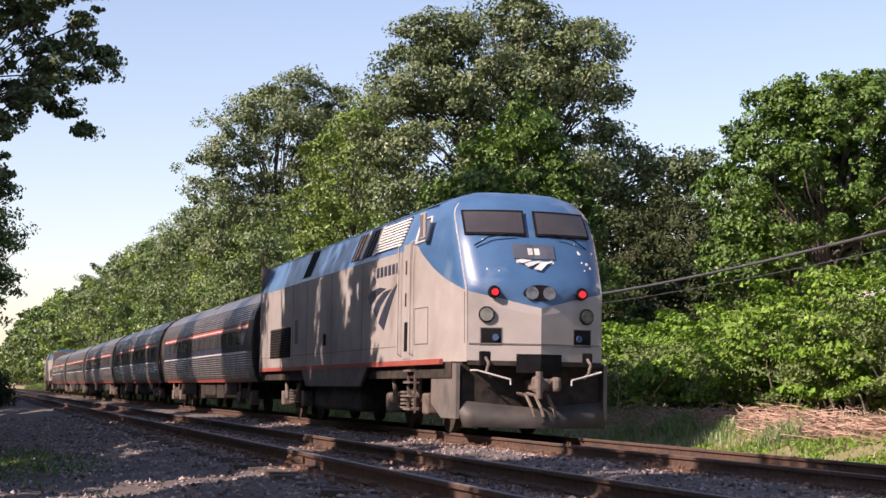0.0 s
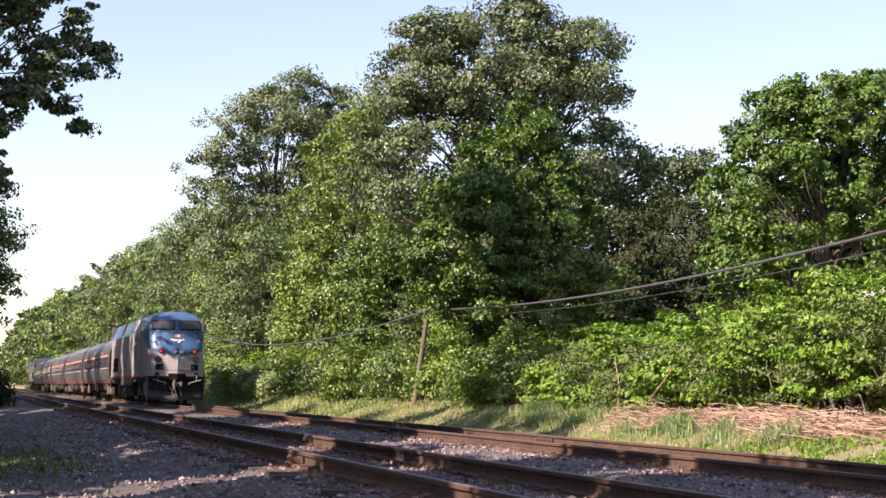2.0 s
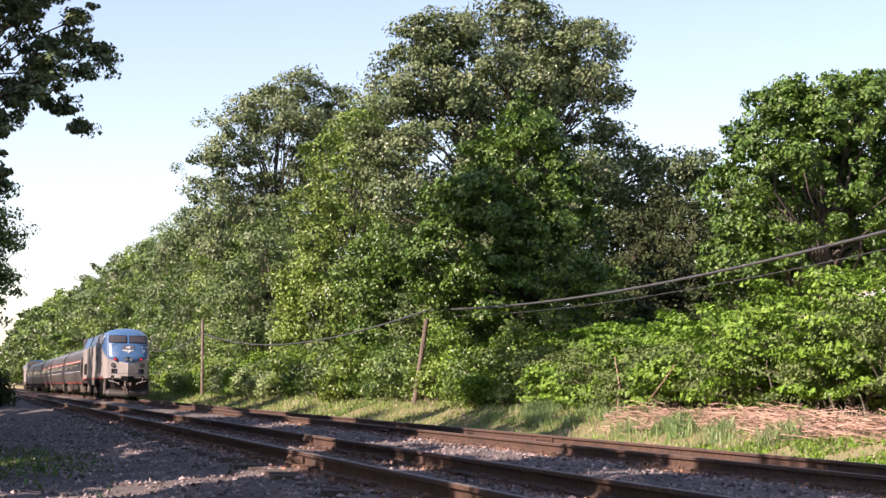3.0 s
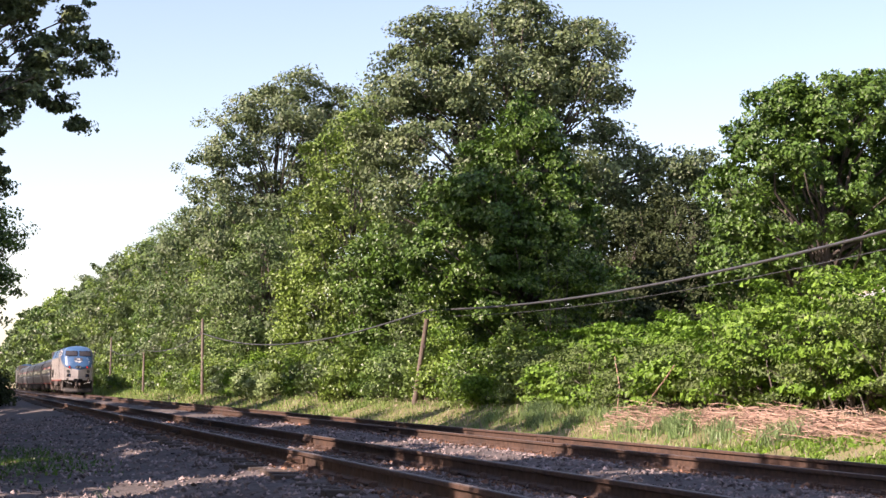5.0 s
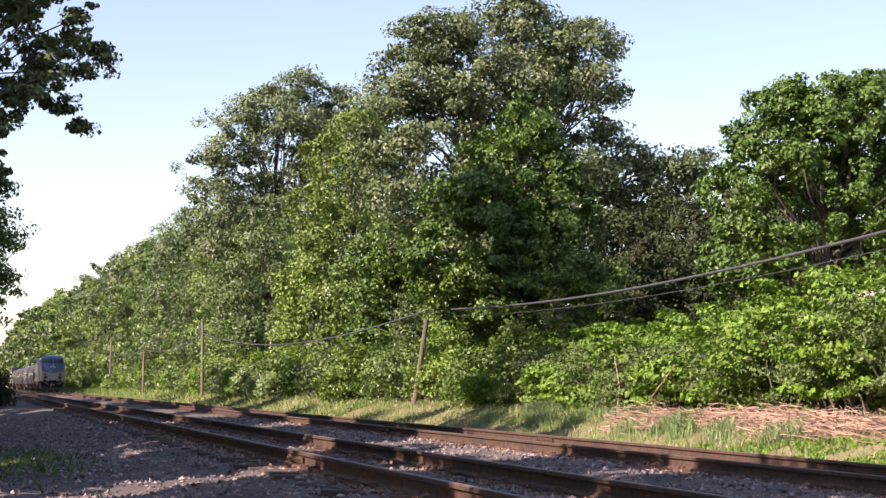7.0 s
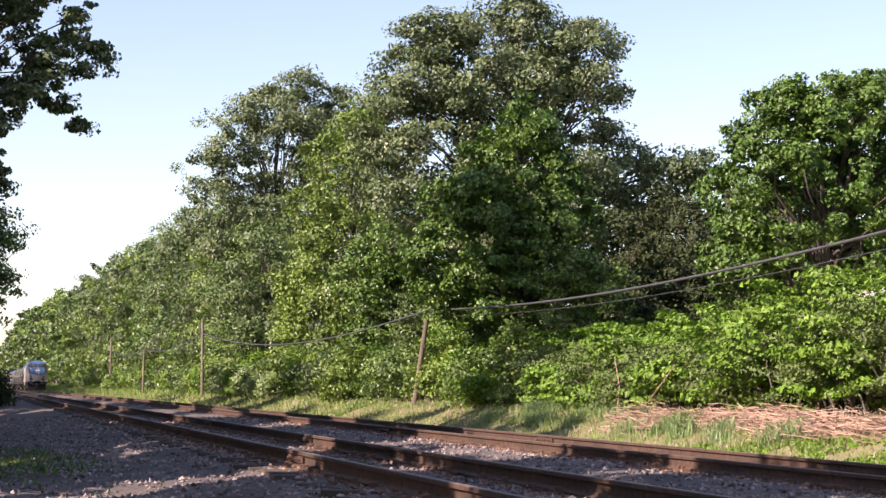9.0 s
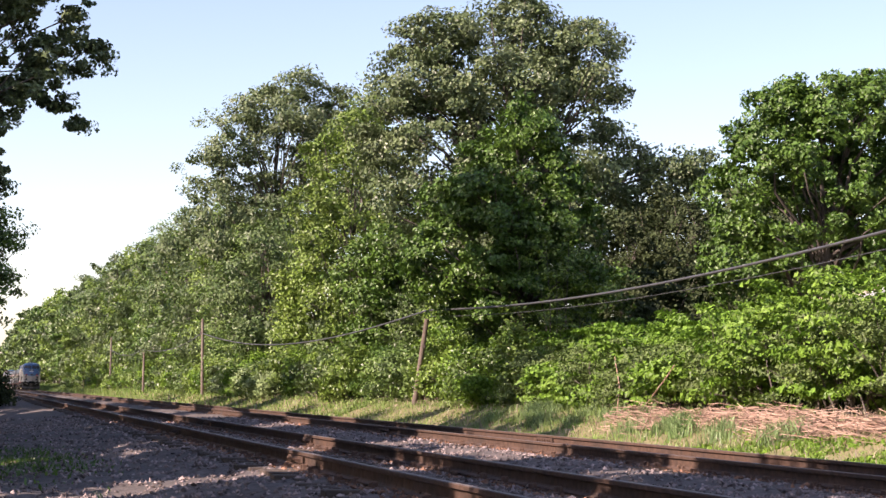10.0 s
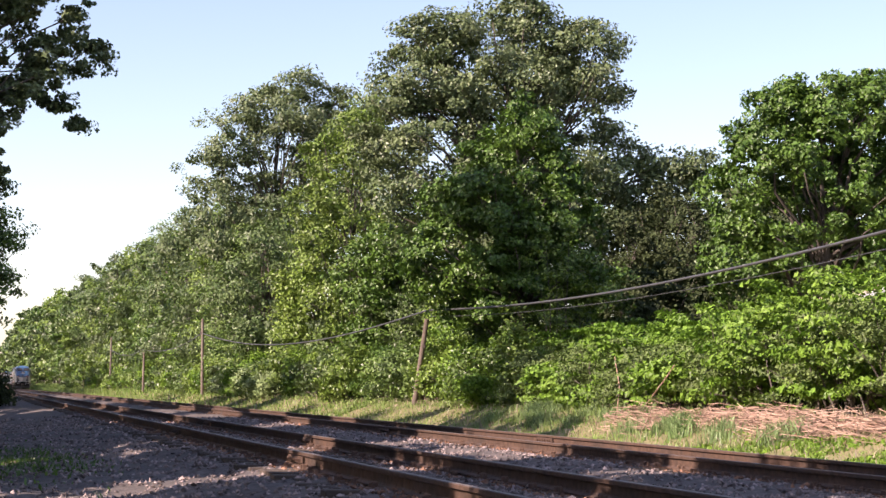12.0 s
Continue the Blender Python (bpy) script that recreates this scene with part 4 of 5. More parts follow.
def build_locomotive():
    root = tagged(new("locomotive"), "diesel locomotive with blue nose, silver-grey sides and red marker lamps", "locomotive", group="train on the main track")
    # nose and cab, silver below, blue above the curved line
    line_u = [0, 0.25, 0.5, 0.75, 1.0, 1.12, 1.3, 1.5, 1.7, 1.85, 2.0]
    line_z = [2.21, 2.28, 2.36, 2.43, 2.5, 2.6, 2.75, 2.98, 3.25, 3.45, 3.5]
    for name, blue in (("lower_nose", False), ("upper_nose", True)):
        bm = bmesh.new()
        for side in (-1, 1):
            grid = []
            for u, zb in zip(line_u, line_z):
                zs = np.concatenate([np.linspace(zb, 4.15, 14), [4.2, 4.25, 4.3, 4.35, 4.39, 4.42, 4.45]]) if blue else np.linspace(1.28, zb, 8)
                grid.append([bm.verts.new(nose_at(u, float(z), side)) for z in zs])
            for a, b in zip(grid[:-1], grid[1:]):
                for j in range(len(a) - 1):
                    bm.faces.new((a[j], b[j], b[j + 1], a[j + 1]))
        bmesh.ops.remove_doubles(bm, verts=bm.verts[:], dist=0.003)
        part(name, bm, M_BLUE if blue else M_SILVER, root, "glossy blue cab and nose top" if blue else "silver-grey lower nose with a centre crease", smooth=blue)
    # body: side walls, sloping upper band, roof
    L = 20.5
    for s in (-1, 1):
        part("side_wall", prism([(s * 1.5, 1.28), (s * 1.5, 3.42), (s * 1.4, 3.42), (s * 1.4, 1.28)], BACK, L), M_SILVER, root, "silver-grey side wall")
        part("upper_band", prism([(s * 1.5, 3.423), (s * 1.46, 3.55), (s * 1.2, 4.2), (s * 1.1, 4.17), (s * 1.4, 3.423)], BACK, L), M_BLUE, root, "blue sloping band under the roof edge")
        part("sill_stripe", box(s * 1.44, s * 1.507, 0.9, L, 1.235, 1.33), M_RED, root, "red stripe along the sill")
    part("roof", prism([(-1.22, 4.19), (-0.95, 4.32), (-0.6, 4.39), (-0.2, 4.42), (0.2, 4.42), (0.6, 4.39), (0.95, 4.32), (1.22, 4.19)], 2.3, L), M_BLUE, root, "blue roof")
    part("end_wall", box(-1.49, 1.49, L - 0.02, L + 0.06, 1.1, 4.2, 0.04), M_PILOT, root, "grey end wall")
    part("floor_frame", box(-1.4, 1.4, 0.5, L, 1.0, 1.28), M_UNDER, root, "dark underframe")
    for s in (-1, 1):
        part("seam_strip", nose_patch(0.988, 1.006, 2.5, 4.12, 0.005, 0.02, s, 1, 14), M_SILVER, root, "pale strip on the nose edge")
        part("corner_strip", nose_patch(0.985, 1.03, 1.6, 2.48, 0.006, 0.02, s, 1, 6), M_PILOT, root)
        # windscreen
        w = part("windscreen", nose_patch(0.07, 0.91, 3.5, 3.955, 0.03, 0.03, s, 8, 4), M_DARK, root, "black rubber windscreen frame")
        part("pane", nose_patch(0.1, 0.88, 3.535, 3.92, 0.036, 0.01, s, 8, 4), M_GLASS, w, "dark windscreen glass")
        bm = bmesh.new()
        a, b, c = nose_at(0.62, 3.46, s), nose_at(0.82, 3.3, s), nose_at(0.3, 3.52, s)
        add_pipe(bm, [b + Vector((0, -0.05, 0)), a + Vector((0, -0.08, 0)), c + Vector((0, -0.08, 0.02))], 0.012)
        part("wiper", bm, M_DARK, root, "black windscreen wiper")
        # lamps
        p = nose_at(0.64, 2.47, s)
        m = part("marker_lamp", disc(p + Vector((0, 0.05, 0)), 0.105, -0.08, (0, 1, -0.25)), M_DARK, root, "red marker lamp in a black rim")
        part("lens", disc(p + Vector((0, -0.03, 0)), 0.062, -0.03, (0, 1, -0.25)), M_REDLAMP, m, "glowing red lens")
        p = nose_at(0.73, 2.09, s)
        axis = (s * 0.3, -1, 0)
        m = part("ditch_lamp", disc(p, 0.14, 0.05, axis, 24), M_DARK, root, "round ditch lamp, unlit")
        part("lens", disc(p + Vector(axis).normalized() * 0.05, 0.115, 0.012, axis, 24), M_LENS, m, "clear lamp lens")
        # jumper boxes
        m = part("socket_box", nose_patch(0.52, 0.82, 1.56, 1.87, 0.006, 0.02, s, 2, 2), M_PILOT, root, "grey-edged socket recess")
        part("recess", nose_patch(0.535, 0.805, 1.575, 1.855, 0.012, 0.02, s, 2, 2), M_DARK, m, "black recess")
        p = nose_at(0.61, 1.7, s)
        part("cap", disc(p + Vector((0, 0.0, 0)), 0.058, 0.04, axis), M_BLUELENS, m, "dull blue cap")
        # ends of the hand rails below
        bm = bmesh.new()
        q0, q1 = nose_at(0.92, 1.13, s), nose_at(0.45, 0.98, s)
        add_pipe(bm, [q0 + Vector((0, 0.1, 0)), q0 + Vector((0, -0.25, 0)), q1 + Vector((0, -0.2, 0)), q1 + Vector((0, -0.2, -0.09))], 0.016, 8)
        part("cut_lever", bm, M_CHROME, root, "bare steel uncoupling lever")
        bm = bmesh.new()
        a = nose_at(0.75, 1.35, s)
        add_box(bm, a.x - 0.1, a.x + 0.1, a.y - 0.03, a.y + 0.05, 1.2, 1.46, 0.02)
        part("hose_bracket", bm, M_DARK, root)
        bm = bmesh.new()
        add_pipe(bm, [a + Vector((0, -0.04, 0)), a + Vector((0.02, -0.16, -0.1)), a + Vector((-0.03, -0.18, -0.25)), a + Vector((-s * 0.08, -0.1, -0.33))], 0.028, 7)
        part("air_hose", bm, M_CAST, root, "grey air hose")
    bmesh_h = nose_at(0.0, 2.46)
    bm = disc(Vector((0, bmesh_h.y + 0.1, 2.46)), 0.135, -0.14, (0, 1, -0.15), 28)
    for v in bm.verts:
        v.co.x *= 2.15
    m = part("headlamp", bm, M_DARK, root, "twin headlamp in a black oval housing")
    for s in (-1, 1):
        part("lens", disc(Vector((s * 0.155, bmesh_h.y + 0.02, 2.46)), 0.115, -0.07, (0, 1, -0.15), 20), M_LENS, m, "clear lamp lens")
    part("lower_lip", nose_patch(-0.97, 0.97, 1.58, 1.6, 0.014, 0.03, -1, 12, 1), M_PILOT, root)
    m = part("number_board", nose_patch(-0.3, 0.3, 3.08, 3.34, 0.012, 0.02, -1, 6, 2), M_BOARD, root, "dark number board")
    for u0, u1 in ((-0.085, -0.015), (0.015, 0.085)):
        part("number_mark", nose_patch(u0, u1, 3.15, 3.27, 0.018, 0.012, -1, 1, 1), M_CHROME, m, "pale plain mark")
    part("name_bar", nose_patch(-0.27, 0.27, 3.0, 3.035, 0.012, 0.016, -1, 6, 1), M_WHITE, root, "white plain bar")
    # emblem on the nose: three stripes that fan out from the lower middle
    for pts in [[(-0.288, 3.037), (-0.2, 3.065), (-0.05, 3.049), (-0.2, 2.989)], [(-0.175, 2.974), (-0.075, 3.018), (0.075, 3.043), (-0.037, 2.958), (-0.12, 2.927)], [(-0.042, 2.895), (0.05, 2.989), (0.25, 3.049), (0.15, 2.974), (0.063, 2.864)]]:
        bm = bmesh.new()
        bm.faces.new([bm.verts.new(nose_at(abs(u), z, 1 if u > 0 else -1) + Vector((0, -0.03, 0.012))) for u, z in pts])
        part("emblem_stripe", bm, M_WHITE, root, "white emblem stripe")
    rng = np.random.default_rng(3)
    for k in range(20):
        u, z = rng.uniform(0.25, 0.95) * rng.choice([-1, 1]), rng.uniform(2.75, 3.42)
        if abs(u) < 0.42:
            continue
        w, h = rng.uniform(0.006, 0.025), rng.uniform(0.01, 0.035)
        if k < 6:
            u, z, w, h = -rng.uniform(0.66, 0.86), rng.uniform(3.0, 3.3), rng.uniform(0.015, 0.045), rng.uniform(0.02, 0.08)
        part("paint_chip", nose_patch(u, u + w, z, z + h, 0.006, 0.01, -1, 1, 1), M_WHITE, root, "bare chip in the blue paint")
    # sides
    for s in (-1, 1):
        x = s * 1.5
        g = lambda y0, y1, z0, z1, off=0.008: box(min(x, x + s * off), max(x - s * 0.02, x) if s > 0 else x + 0.02, y0, y1, z0, z1) if s < 0 else box(x - 0.02, x + off, y0, y1, z0, z1)
        # cab side window and mirror
        bm = bmesh.new()
        pts = [nose_at(u, z, s) + Vector((s * 0.012, 0, 0)) for u, z in ((1.58, 3.52), (1.92, 3.5), (1.96, 3.95), (1.62, 3.97))]
        bm.faces.new([bm.verts.new(v) for v in pts])
        w = part("cab_window", bm, M_GLASS, root, "dark cab side window")
        bm = bmesh.new()
        for a, b in zip(pts, pts[1:] + pts[:1]):
            add_rod(bm, a, b, 0.022, n=6)
        part("frame", bm, M_CHROME, w, "pale window frame")
        q = nose_at(1.5, 3.74, s) + Vector((s * 0.2, 0, 0))
        mirror = part("mirror", box(q.x - 0.03, q.x + 0.03, q.y - 0.1, q.y + 0.2, 3.52, 4.0, 0.02), M_SILVER, root, "folding wing mirror")
        part("pane", box(q.x - 0.036, q.x + 0.036, q.y - 0.06, q.y + 0.16, 3.56, 3.96), M_PILOT, mirror, "grey mirror back")
        # crew door and hand rails
        d = part("crew_door", g(2.98, 3.58, 1.36, 3.52, 0.012), M_SILVER, root, "narrow crew door")
        part("pane", g(3.3, 3.42, 2.95, 3.22, 0.016), M_GLASS, d)
        part("vent", g(3.2, 3.45, 1.5, 2.05, 0.016), M_DARK, d)
        part("latch", g(3.32, 3.42, 2.35, 2.6, 0.016), M_DARK, d)
        for y in (2.8, 3.72):
            bm = bmesh.new()
            add_pipe(bm, [(x + s * 0.01, y, 1.42), (x + s * 0.08, y, 1.46), (x + s * 0.08, y, 3.5), (x + s * 0.01, y, 3.56)], 0.016, 8)
            part("hand_rail", bm, M_SILVER, root, "pale vertical hand rail")
        ladder = None
        for y in (3.0, 3.5):
            rail = box(x - s * 0.1 - 0.02, x - s * 0.1 + 0.02, y - 0.02, y + 0.02, 0.35, 1.3)
            ladder = part("step_ladder", rail, M_CAST, root, "steel step ladder") if ladder is None else (part("upright", rail, M_CAST, ladder), ladder)[1]
        for z in (0.4, 0.65, 0.9, 1.12):
            part("rung", box(min(x - s * 0.18, x), max(x - s * 0.18, x), 2.98, 3.52, z, z + 0.04), M_CAST, ladder)
        # panel seams
        for y0, y1, z0, z1 in ((1.9, 2.75, 1.62, 2.3),):
            bm = bmesh.new()
            q = [nose_at(1.62, 1.62, s), nose_at(1.9, 1.62, s), nose_at(1.9, 2.28, s), nose_at(1.62, 2.28, s)]
            for a, b in zip(q, q[1:] + q[:1]):
                add_rod(bm, a, b, 0.012, n=5)
            part("hatch_seam", bm, M_PILOT, root)
        for y in (7.2, 10.4, 13.4, 15.3, 19.2):
            part("panel_seam", g(y, y + 0.025, 1.34, 3.41, 0.006), M_PILOT, root)
        part("lower_seam", g(4.1, 20.4, 1.6, 1.615, 0.005), M_PILOT, root)
        # louvres in the sloping band
        def band(y0, y1, f0, f1, off, thick):
            a, b = Vector((s * 1.46, 0, 3.55)), Vector((s * 1.2, 0, 4.2))
            nrm = Vector((s * 0.928, 0, 0.371))
            p0, p1 = a.lerp(b, f0), a.lerp(b, f1)
            bm = bmesh.new()
            vs = [[bm.verts.new(p + nrm * o + Vector((0, y, 0))) for p, y in ((p0, y0), (p1, y0), (p1, y1), (p0, y1))] for o in (off, off - thick)]
            bm.faces.new(vs[0])
            for i in range(4):
                bm.faces.new((vs[0][i], vs[0][(i + 1) % 4], vs[1][(i + 1) % 4], vs[1][i]))
            return bm
        for y0, y1, pale in ((3.95, 6.15, True), (6.4, 7.35, False), (7.6, 8.6, False)):
            v = part("louvre_panel", band(y0, y1, -0.02, 0.9, 0.006, 0.02), M_DARK, root, "louvred intake panel")
            if pale:
                for k in range(9):
                    part("slat", band(y0, y1, 0.0 + 0.098 * k, 0.052 + 0.098 * k, 0.035, 0.03), M_WHITE, v, "pale slat")
            else:
                for k in range(3):
                    part("slat", band(y0 + 0.12 + 0.3 * k, y0 + 0.16 + 0.3 * k, 0, 0.88, 0.02, 0.02), M_PILOT, v)
        for y in (6.17, 7.38):
            part("louvre_post", band(y, y + 0.2, -0.04, 0.92, 0.03, 0.04), M_SILVER, root)
        part("louvre_panel", band(13.2, 14.2, -0.05, 0.95, 0.006, 0.02), M_DARK, root, "dark upright intake")
        # radiator grille low on the side
        v = part("side_grille", g(15.6, 18.6, 1.58, 2.36, 0.012), M_UNDER, root, "dark low side grille")
        for k in range(11):
            part("slat", g(15.6, 18.6, 1.6 + 0.068 * k, 1.63 + 0.068 * k, 0.03), M_DARK, v)
        part("grab_slot", g(11.0, 11.3, 1.78, 2.05, 0.01), M_DARK, root)
        part("small_plate", g(14.6, 15.0, 1.9, 2.5, 0.008), M_PILOT, root)
        # emblem and name bar; the wide fan opens upwards
        if s < 0:
            long = [[(6.68, 2.69), (6.22, 2.8), (5.55, 2.83), (5.05, 2.78), (5.79, 2.68), (6.4, 2.5)], [(6.15, 2.39), (5.83, 2.57), (5.24, 2.72), (4.54, 2.75), (5.07, 2.6), (5.48, 2.46), (5.83, 2.23)], [(5.66, 2.12), (5.31, 2.35), (4.88, 2.58), (4.45, 2.73), (4.05, 2.85), (4.29, 2.68), (4.7, 2.37), (5.18, 1.96)]]
            for pts in long:
                part("emblem_stripe", polygon_plate(pts, -1.502), M_NAVY, root, "navy emblem stripe")
            for k in range(6):
                part("name_mark", side_plate(4.0 + 0.33 * k, 4.22 + 0.33 * k, 3.03, 3.23, 0.006), M_NAVY, root, "navy plain mark")
        # lower skirt and tank
        # the skirt's shade is put into a darker grey than the side wall's
        part("lower_skirt", prism([(6.6, 1.25), (14.0, 1.25), (13.4, 0.84), (7.3, 0.84)], min(x, x - s * 0.06), max(x, x - s * 0.06), "x"), M_PILOT, root, "lower skirt in a grey darkened for shade")
        part("pilot_side", prism([(0.25, 1.25), (1.9, 1.25), (1.9, 0.55), (1.2, 0.3), (0.25, 0.3)], min(s * 1.31, s * 1.38), max(s * 1.31, s * 1.38), "x"), M_PILOT, root, "scuffed grey pilot side")
    part("fuel_tank", box(-1.35, 1.35, 7.7, 13.0, 0.3, 1.0, 0.08), M_UNDER, root, "dark fuel tank")
    # pilot and coupler
    bm = bmesh.new()
    lo, hi = [], []
    for u in np.linspace(-1, 1, 13):
        a, s = abs(u), 1 if u > 0 else -1
        lo.append(bm.verts.new((s * a * 1.28, -0.45 + 0.55 * a, 0.16)))
        hi.append(bm.verts.new((s * a * 1.34, -0.05 + 0.4 * a, 0.5 + 0.12 * a)))
    for i in range(12):
        bm.faces.new((lo[i], lo[i + 1], hi[i + 1], hi[i]))
    r = bmesh.ops.extrude_face_region(bm, geom=bm.faces[:])
    for v in r["geom"]:
        if isinstance(v, bmesh.types.BMVert):
            v.co.y += 0.06
    part("snow_plough", bm, M_PLOUGH, root, "steel pilot plough, its grey darkened for the shade under the nose", smooth=True)
    part("buffer_beam", box(-1.25, 1.25, 0.35, 0.6, 0.35, 1.3), M_UNDER, root, "black buffer beam")
    part("lower_nose_edge", nose_patch(-0.99, 0.99, 1.22, 1.3, 0.01, 0.06, -1, 12, 1), M_UNDER, root)
    part("coupler_pocket", nose_patch(-0.33, 0.33, 1.1, 1.42, 0.012, 0.05, -1, 4, 2), M_DARK, root, "black coupler pocket")
    bm = bmesh.new()
    add_box(bm, -0.12, 0.12, -0.45, 0.4, 0.8, 1.0, 0.03)
    add_box(bm, -0.24, -0.06, -0.66, -0.35, 0.76, 1.05, 0.07)
    add_box(bm, 0.08, 0.22, -0.68, -0.4, 0.78, 1.03, 0.06)
    add_rod(bm, (-0.17, -0.62, 0.66), (-0.17, -0.62, 1.12), 0.06, n=10)
    part("coupler", bm, M_CAST, root, "worn steel knuckle coupler")
    for x in (-0.28, -0.12, 0.1):
        bm = bmesh.new()
        add_pipe(bm, [(x, 0.2, 0.75), (x, -0.25, 0.72), (x + 0.06, -0.42, 0.5), (x + 0.1, -0.44, 0.36)], 0.03, 7)
        part("air_hose", bm, M_CAST, root)
    build_truck(root, 4.2)
    build_truck(root, 16.4)
    for y in (6.0, 9.5, 12.5, 17.0):
        part("roof_hatch", box(-0.6, 0.6, y, y + 1.6, 4.38, 4.46, 0.03), M_BLUE, root)
    return root


def coach_profile():
    """Outline of the tube-shaped coach from sill to ridge, with ribs, and the paint of each strip."""
    base = [(1.36, 0.95), (1.44, 1.12), (1.52, 1.45), (1.565, 1.85), (1.575, 2.1), (1.55, 2.55), (1.52, 2.75), (1.44, 3.02), (1.3, 3.3), (1.05, 3.56), (0.7, 3.76), (0.35, 3.85), (0.0, 3.88)]
    zs, xs = [b[1] for b in base], [b[0] for b in base]
    out = [(1.36, 0.95, 0)]
    z = 0.95
    for z1, mi, ribs in ((1.05, 1, 0), (1.84, 0, 11), (1.88, 2, 0), (2.54, 3, 0), (2.59, 1, 0), (2.63, 4, 0), (2.7, 1, 0), (3.32, 0, 9)):
        if ribs:
            for k in range(ribs):
                a = z + (z1 - z) * k / ribs
                b = z + (z1 - z) * (k + 1) / ribs
                for f, o in ((0.35, 0.018), (0.65, 0.018), (1.0, 0.0)):
                    q = a + (b - a) * f
                    out.append((float(np.interp(q, zs, xs)) + o, q, mi))
        else:
            for f in (0.5, 1.0):
                q = z + (z1 - z) * f
                out.append((float(np.interp(q, zs, xs)), q, mi))
        z = z1
    for x, q in ((1.05, 3.56), (0.88, 3.67), (0.7, 3.76), (0.35, 3.85), (0.0, 3.88)):
        out.append((x, q, 0))
    return out


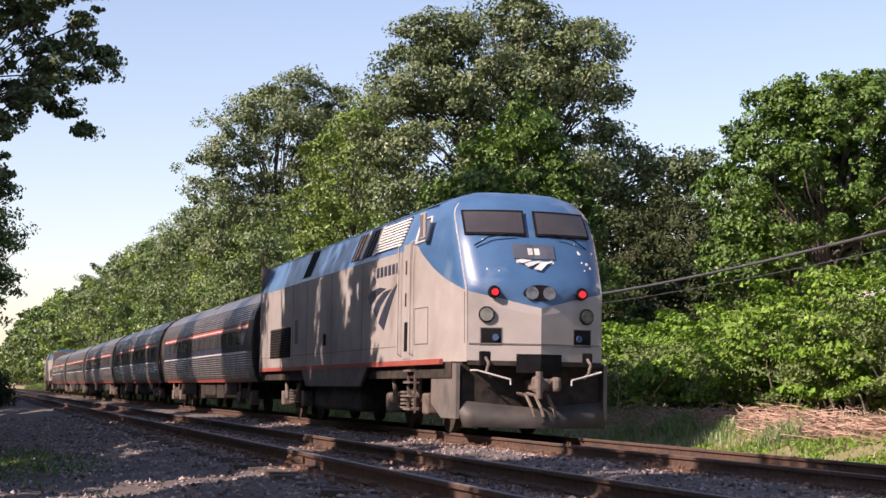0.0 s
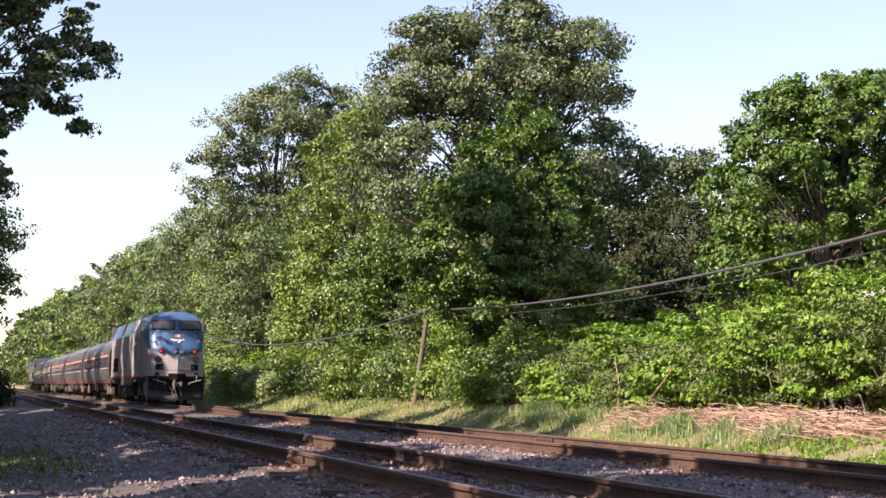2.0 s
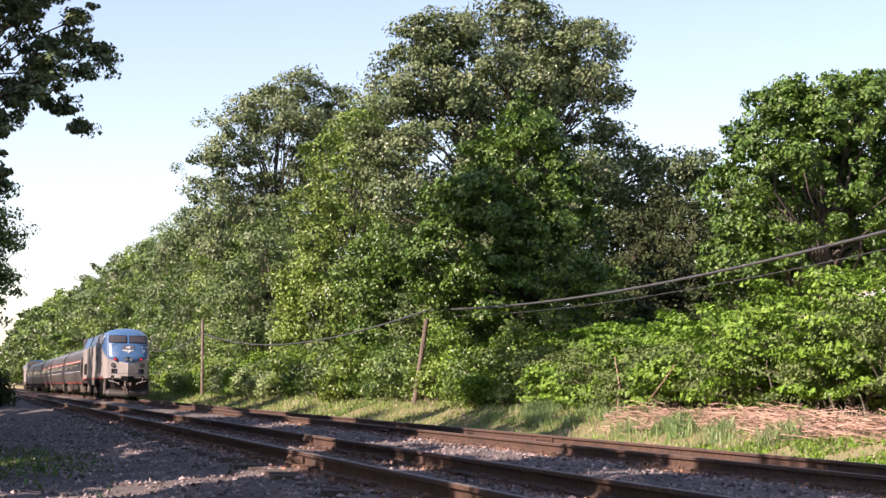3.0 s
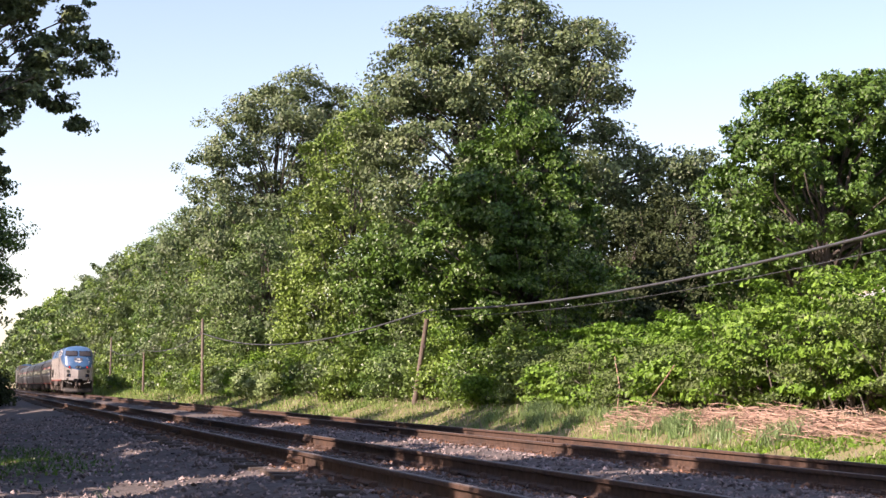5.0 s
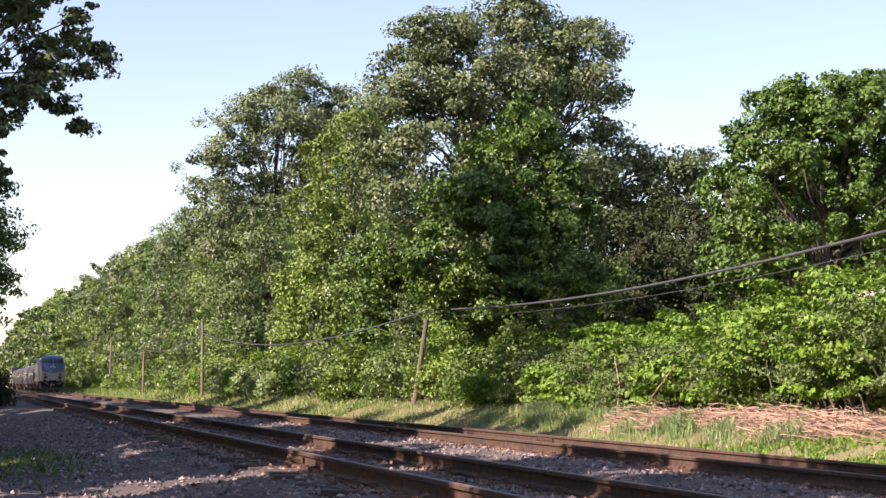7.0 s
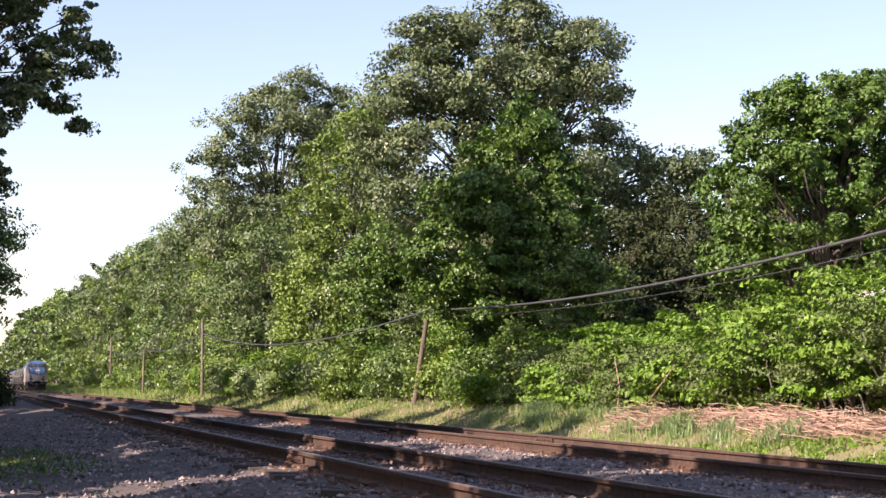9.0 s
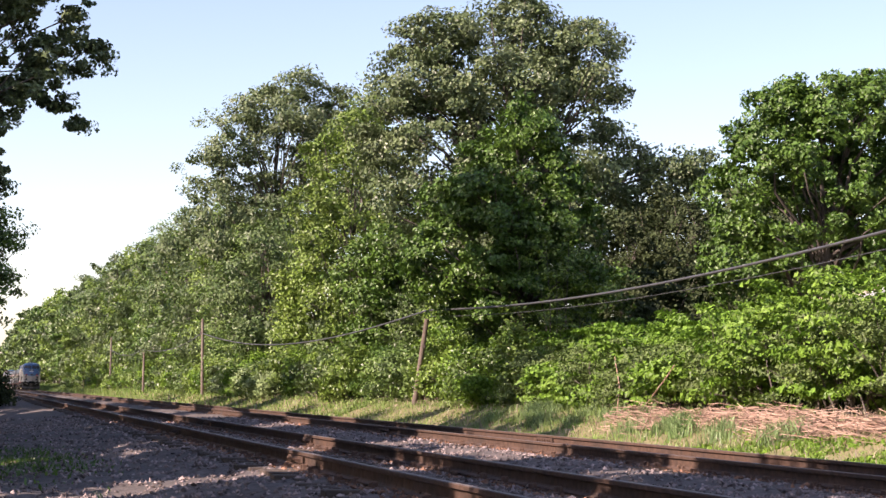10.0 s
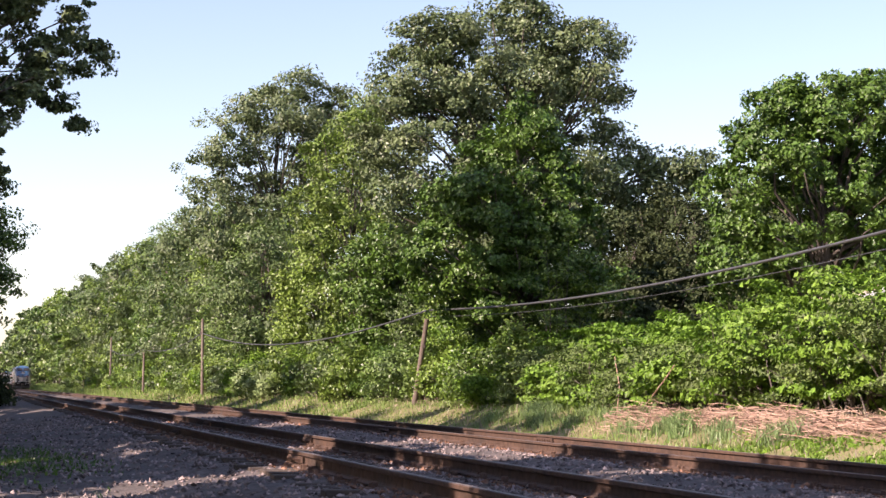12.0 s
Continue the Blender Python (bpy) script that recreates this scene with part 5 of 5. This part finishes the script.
def build_coach():
    root = tagged(new("passenger_coach"), "stainless steel passenger coach with red and blue stripes", "railway coach", group="train on the main track")
    pr = coach_profile()
    bm = bmesh.new()
    y0, y1 = 0.35, 25.65
    for s in (-1, 1):
        a = [bm.verts.new((s * x, y0, z)) for x, z, _ in pr]
        b = [bm.verts.new((s * x, y1, z)) for x, z, _ in pr]
        for i in range(len(pr) - 1):
            f = bm.faces.new((a[i], a[i + 1], b[i + 1], b[i]))
            f.material_index = pr[i + 1][2]
    for y in (y0, y1):
        bm2 = bmesh.new()
        ring = [bm2.verts.new((-x, y, z)) for x, z, _ in pr] + [bm2.verts.new((x, y, z)) for x, z, _ in reversed(pr[:-1])]
        bm2.faces.new(ring)
        part("end_wall", bm2, M_UNDER, root, "dark coach end")
        hoop = [(-x * 1.012, z) for x, z, _ in pr] + [(x * 1.012, z) for x, z, _ in reversed(pr[:-1])]
        part("end_band", prism(hoop, y + (0.02 if y < 1 else -0.24), y + (0.24 if y < 1 else -0.02)), M_UNDER, root, "dark band round the coach end")
    part("shell", bm, [M_STEEL, M_RED, M_CHROME, M_NAVY, M_CHROME], root, "ribbed stainless shell with painted stripes")
    for s in (-1, 1):
        for k in range(13):
            yy = 2.9 + 1.56 * k
            q = part("window", prism([(s * 1.555, 2.1), (s * 1.583, 2.1), (s * 1.563, 2.5), (s * 1.53, 2.5)], yy, yy + 1.15), M_GLASS, root, "dark tinted window")
            for e in (yy - 0.03, yy + 1.15):
                part("window_frame", prism([(s * 1.555, 2.06), (s * 1.592, 2.06), (s * 1.57, 2.53), (s * 1.53, 2.53)], e, e + 0.03), M_STEEL, q)
        for yy in (0.75, 24.3):
            part("door", prism([(s * 1.36, 1.0), (s * 1.46, 1.0), (s * 1.585, 1.9), (s * 1.592, 2.1), (s * 1.54, 2.78), (s * 1.4, 2.78)], yy, yy + 0.85), M_STEEL, root, "plain vestibule door")
        part("skirt", box(min(s * 1.2, s * 1.3), max(s * 1.2, s * 1.3), 5.4, 8.0, 0.55, 0.97, 0.03), M_UNDER, root)
        part("skirt", box(min(s * 1.2, s * 1.3), max(s * 1.2, s * 1.3), 15.5, 20.0, 0.5, 0.97, 0.03), M_UNDER, root)
    for a, b, h in ((8.6, 10.2, 0.42), (10.8, 13.2, 0.5), (13.5, 14.9, 0.38)):
        part("equipment_box", box(-1.25, 1.25, a, b, h, 0.98, 0.04), M_UNDER, root, "grimy underfloor equipment box")
    for y in (-0.0, 25.6):
        part("diaphragm", box(-0.85, 0.85, y, y + 0.4, 0.95, 3.45, 0.08), M_DARK, root, "black gangway bellows")
    for y in (0.7, 12.0, 24.4):
        part("roof_rib", prism([(-1.07, 3.56), (-0.71, 3.78), (0, 3.9), (0.71, 3.78), (1.07, 3.56), (0, 3.7)], y, y + 0.6), M_UNDER, root)
    build_truck(root, 3.9, 0.46, 2.6)
    build_truck(root, 22.1, 0.46, 2.6)
    return root


locomotive = build_locomotive()
coaches = [build_coach()]
for i in range(1, 5):
    coaches.append(copy_thing(coaches[0], pose(0, 0, 0)))
lead_locomotive = copy_thing(locomotive, pose(0, 0, 0, 0, 0, 180))
tagged(lead_locomotive, "leading diesel locomotive, blue roof and silver-grey sides")


REAR = 28.2
RUN = ((0, 0), (1.5, 40.5), (3, 80.8), (4.5, 119.9), (6, 158.3), (9.5, 247.0), (12, 309.2))


def motions():
    """The train runs off, slowing a little; a light wind sways two trees."""
    def run(thing, back, turn=0):
        walk(thing, [(t, pose(0, REAR + back + far, 0, 0, 0, turn)) for t, far in RUN])

    def sway(thing, rows):
        x, y, z = thing.location
        walk(thing, [(t, pose(x, y, z, 0, a, 0)) for t, a in rows])

    run(locomotive, 0)
    for i, coach in enumerate(coaches):
        run(coach, 20.8 + 26 * i)
    run(lead_locomotive, 20.8 + 130 + 20.8, 180)
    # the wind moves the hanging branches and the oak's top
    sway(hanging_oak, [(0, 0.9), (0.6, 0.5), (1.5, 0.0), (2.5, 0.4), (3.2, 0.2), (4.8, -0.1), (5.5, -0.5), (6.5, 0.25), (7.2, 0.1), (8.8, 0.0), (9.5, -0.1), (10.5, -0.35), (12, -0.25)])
    sway(big_oak, [(0, 0.15), (1.5, 0.1), (3.0, 0.2), (5.0, 0.1), (6.7, -0.1), (9.0, 0.1), (10.5, 0.08), (12, 0.25)])


motions()
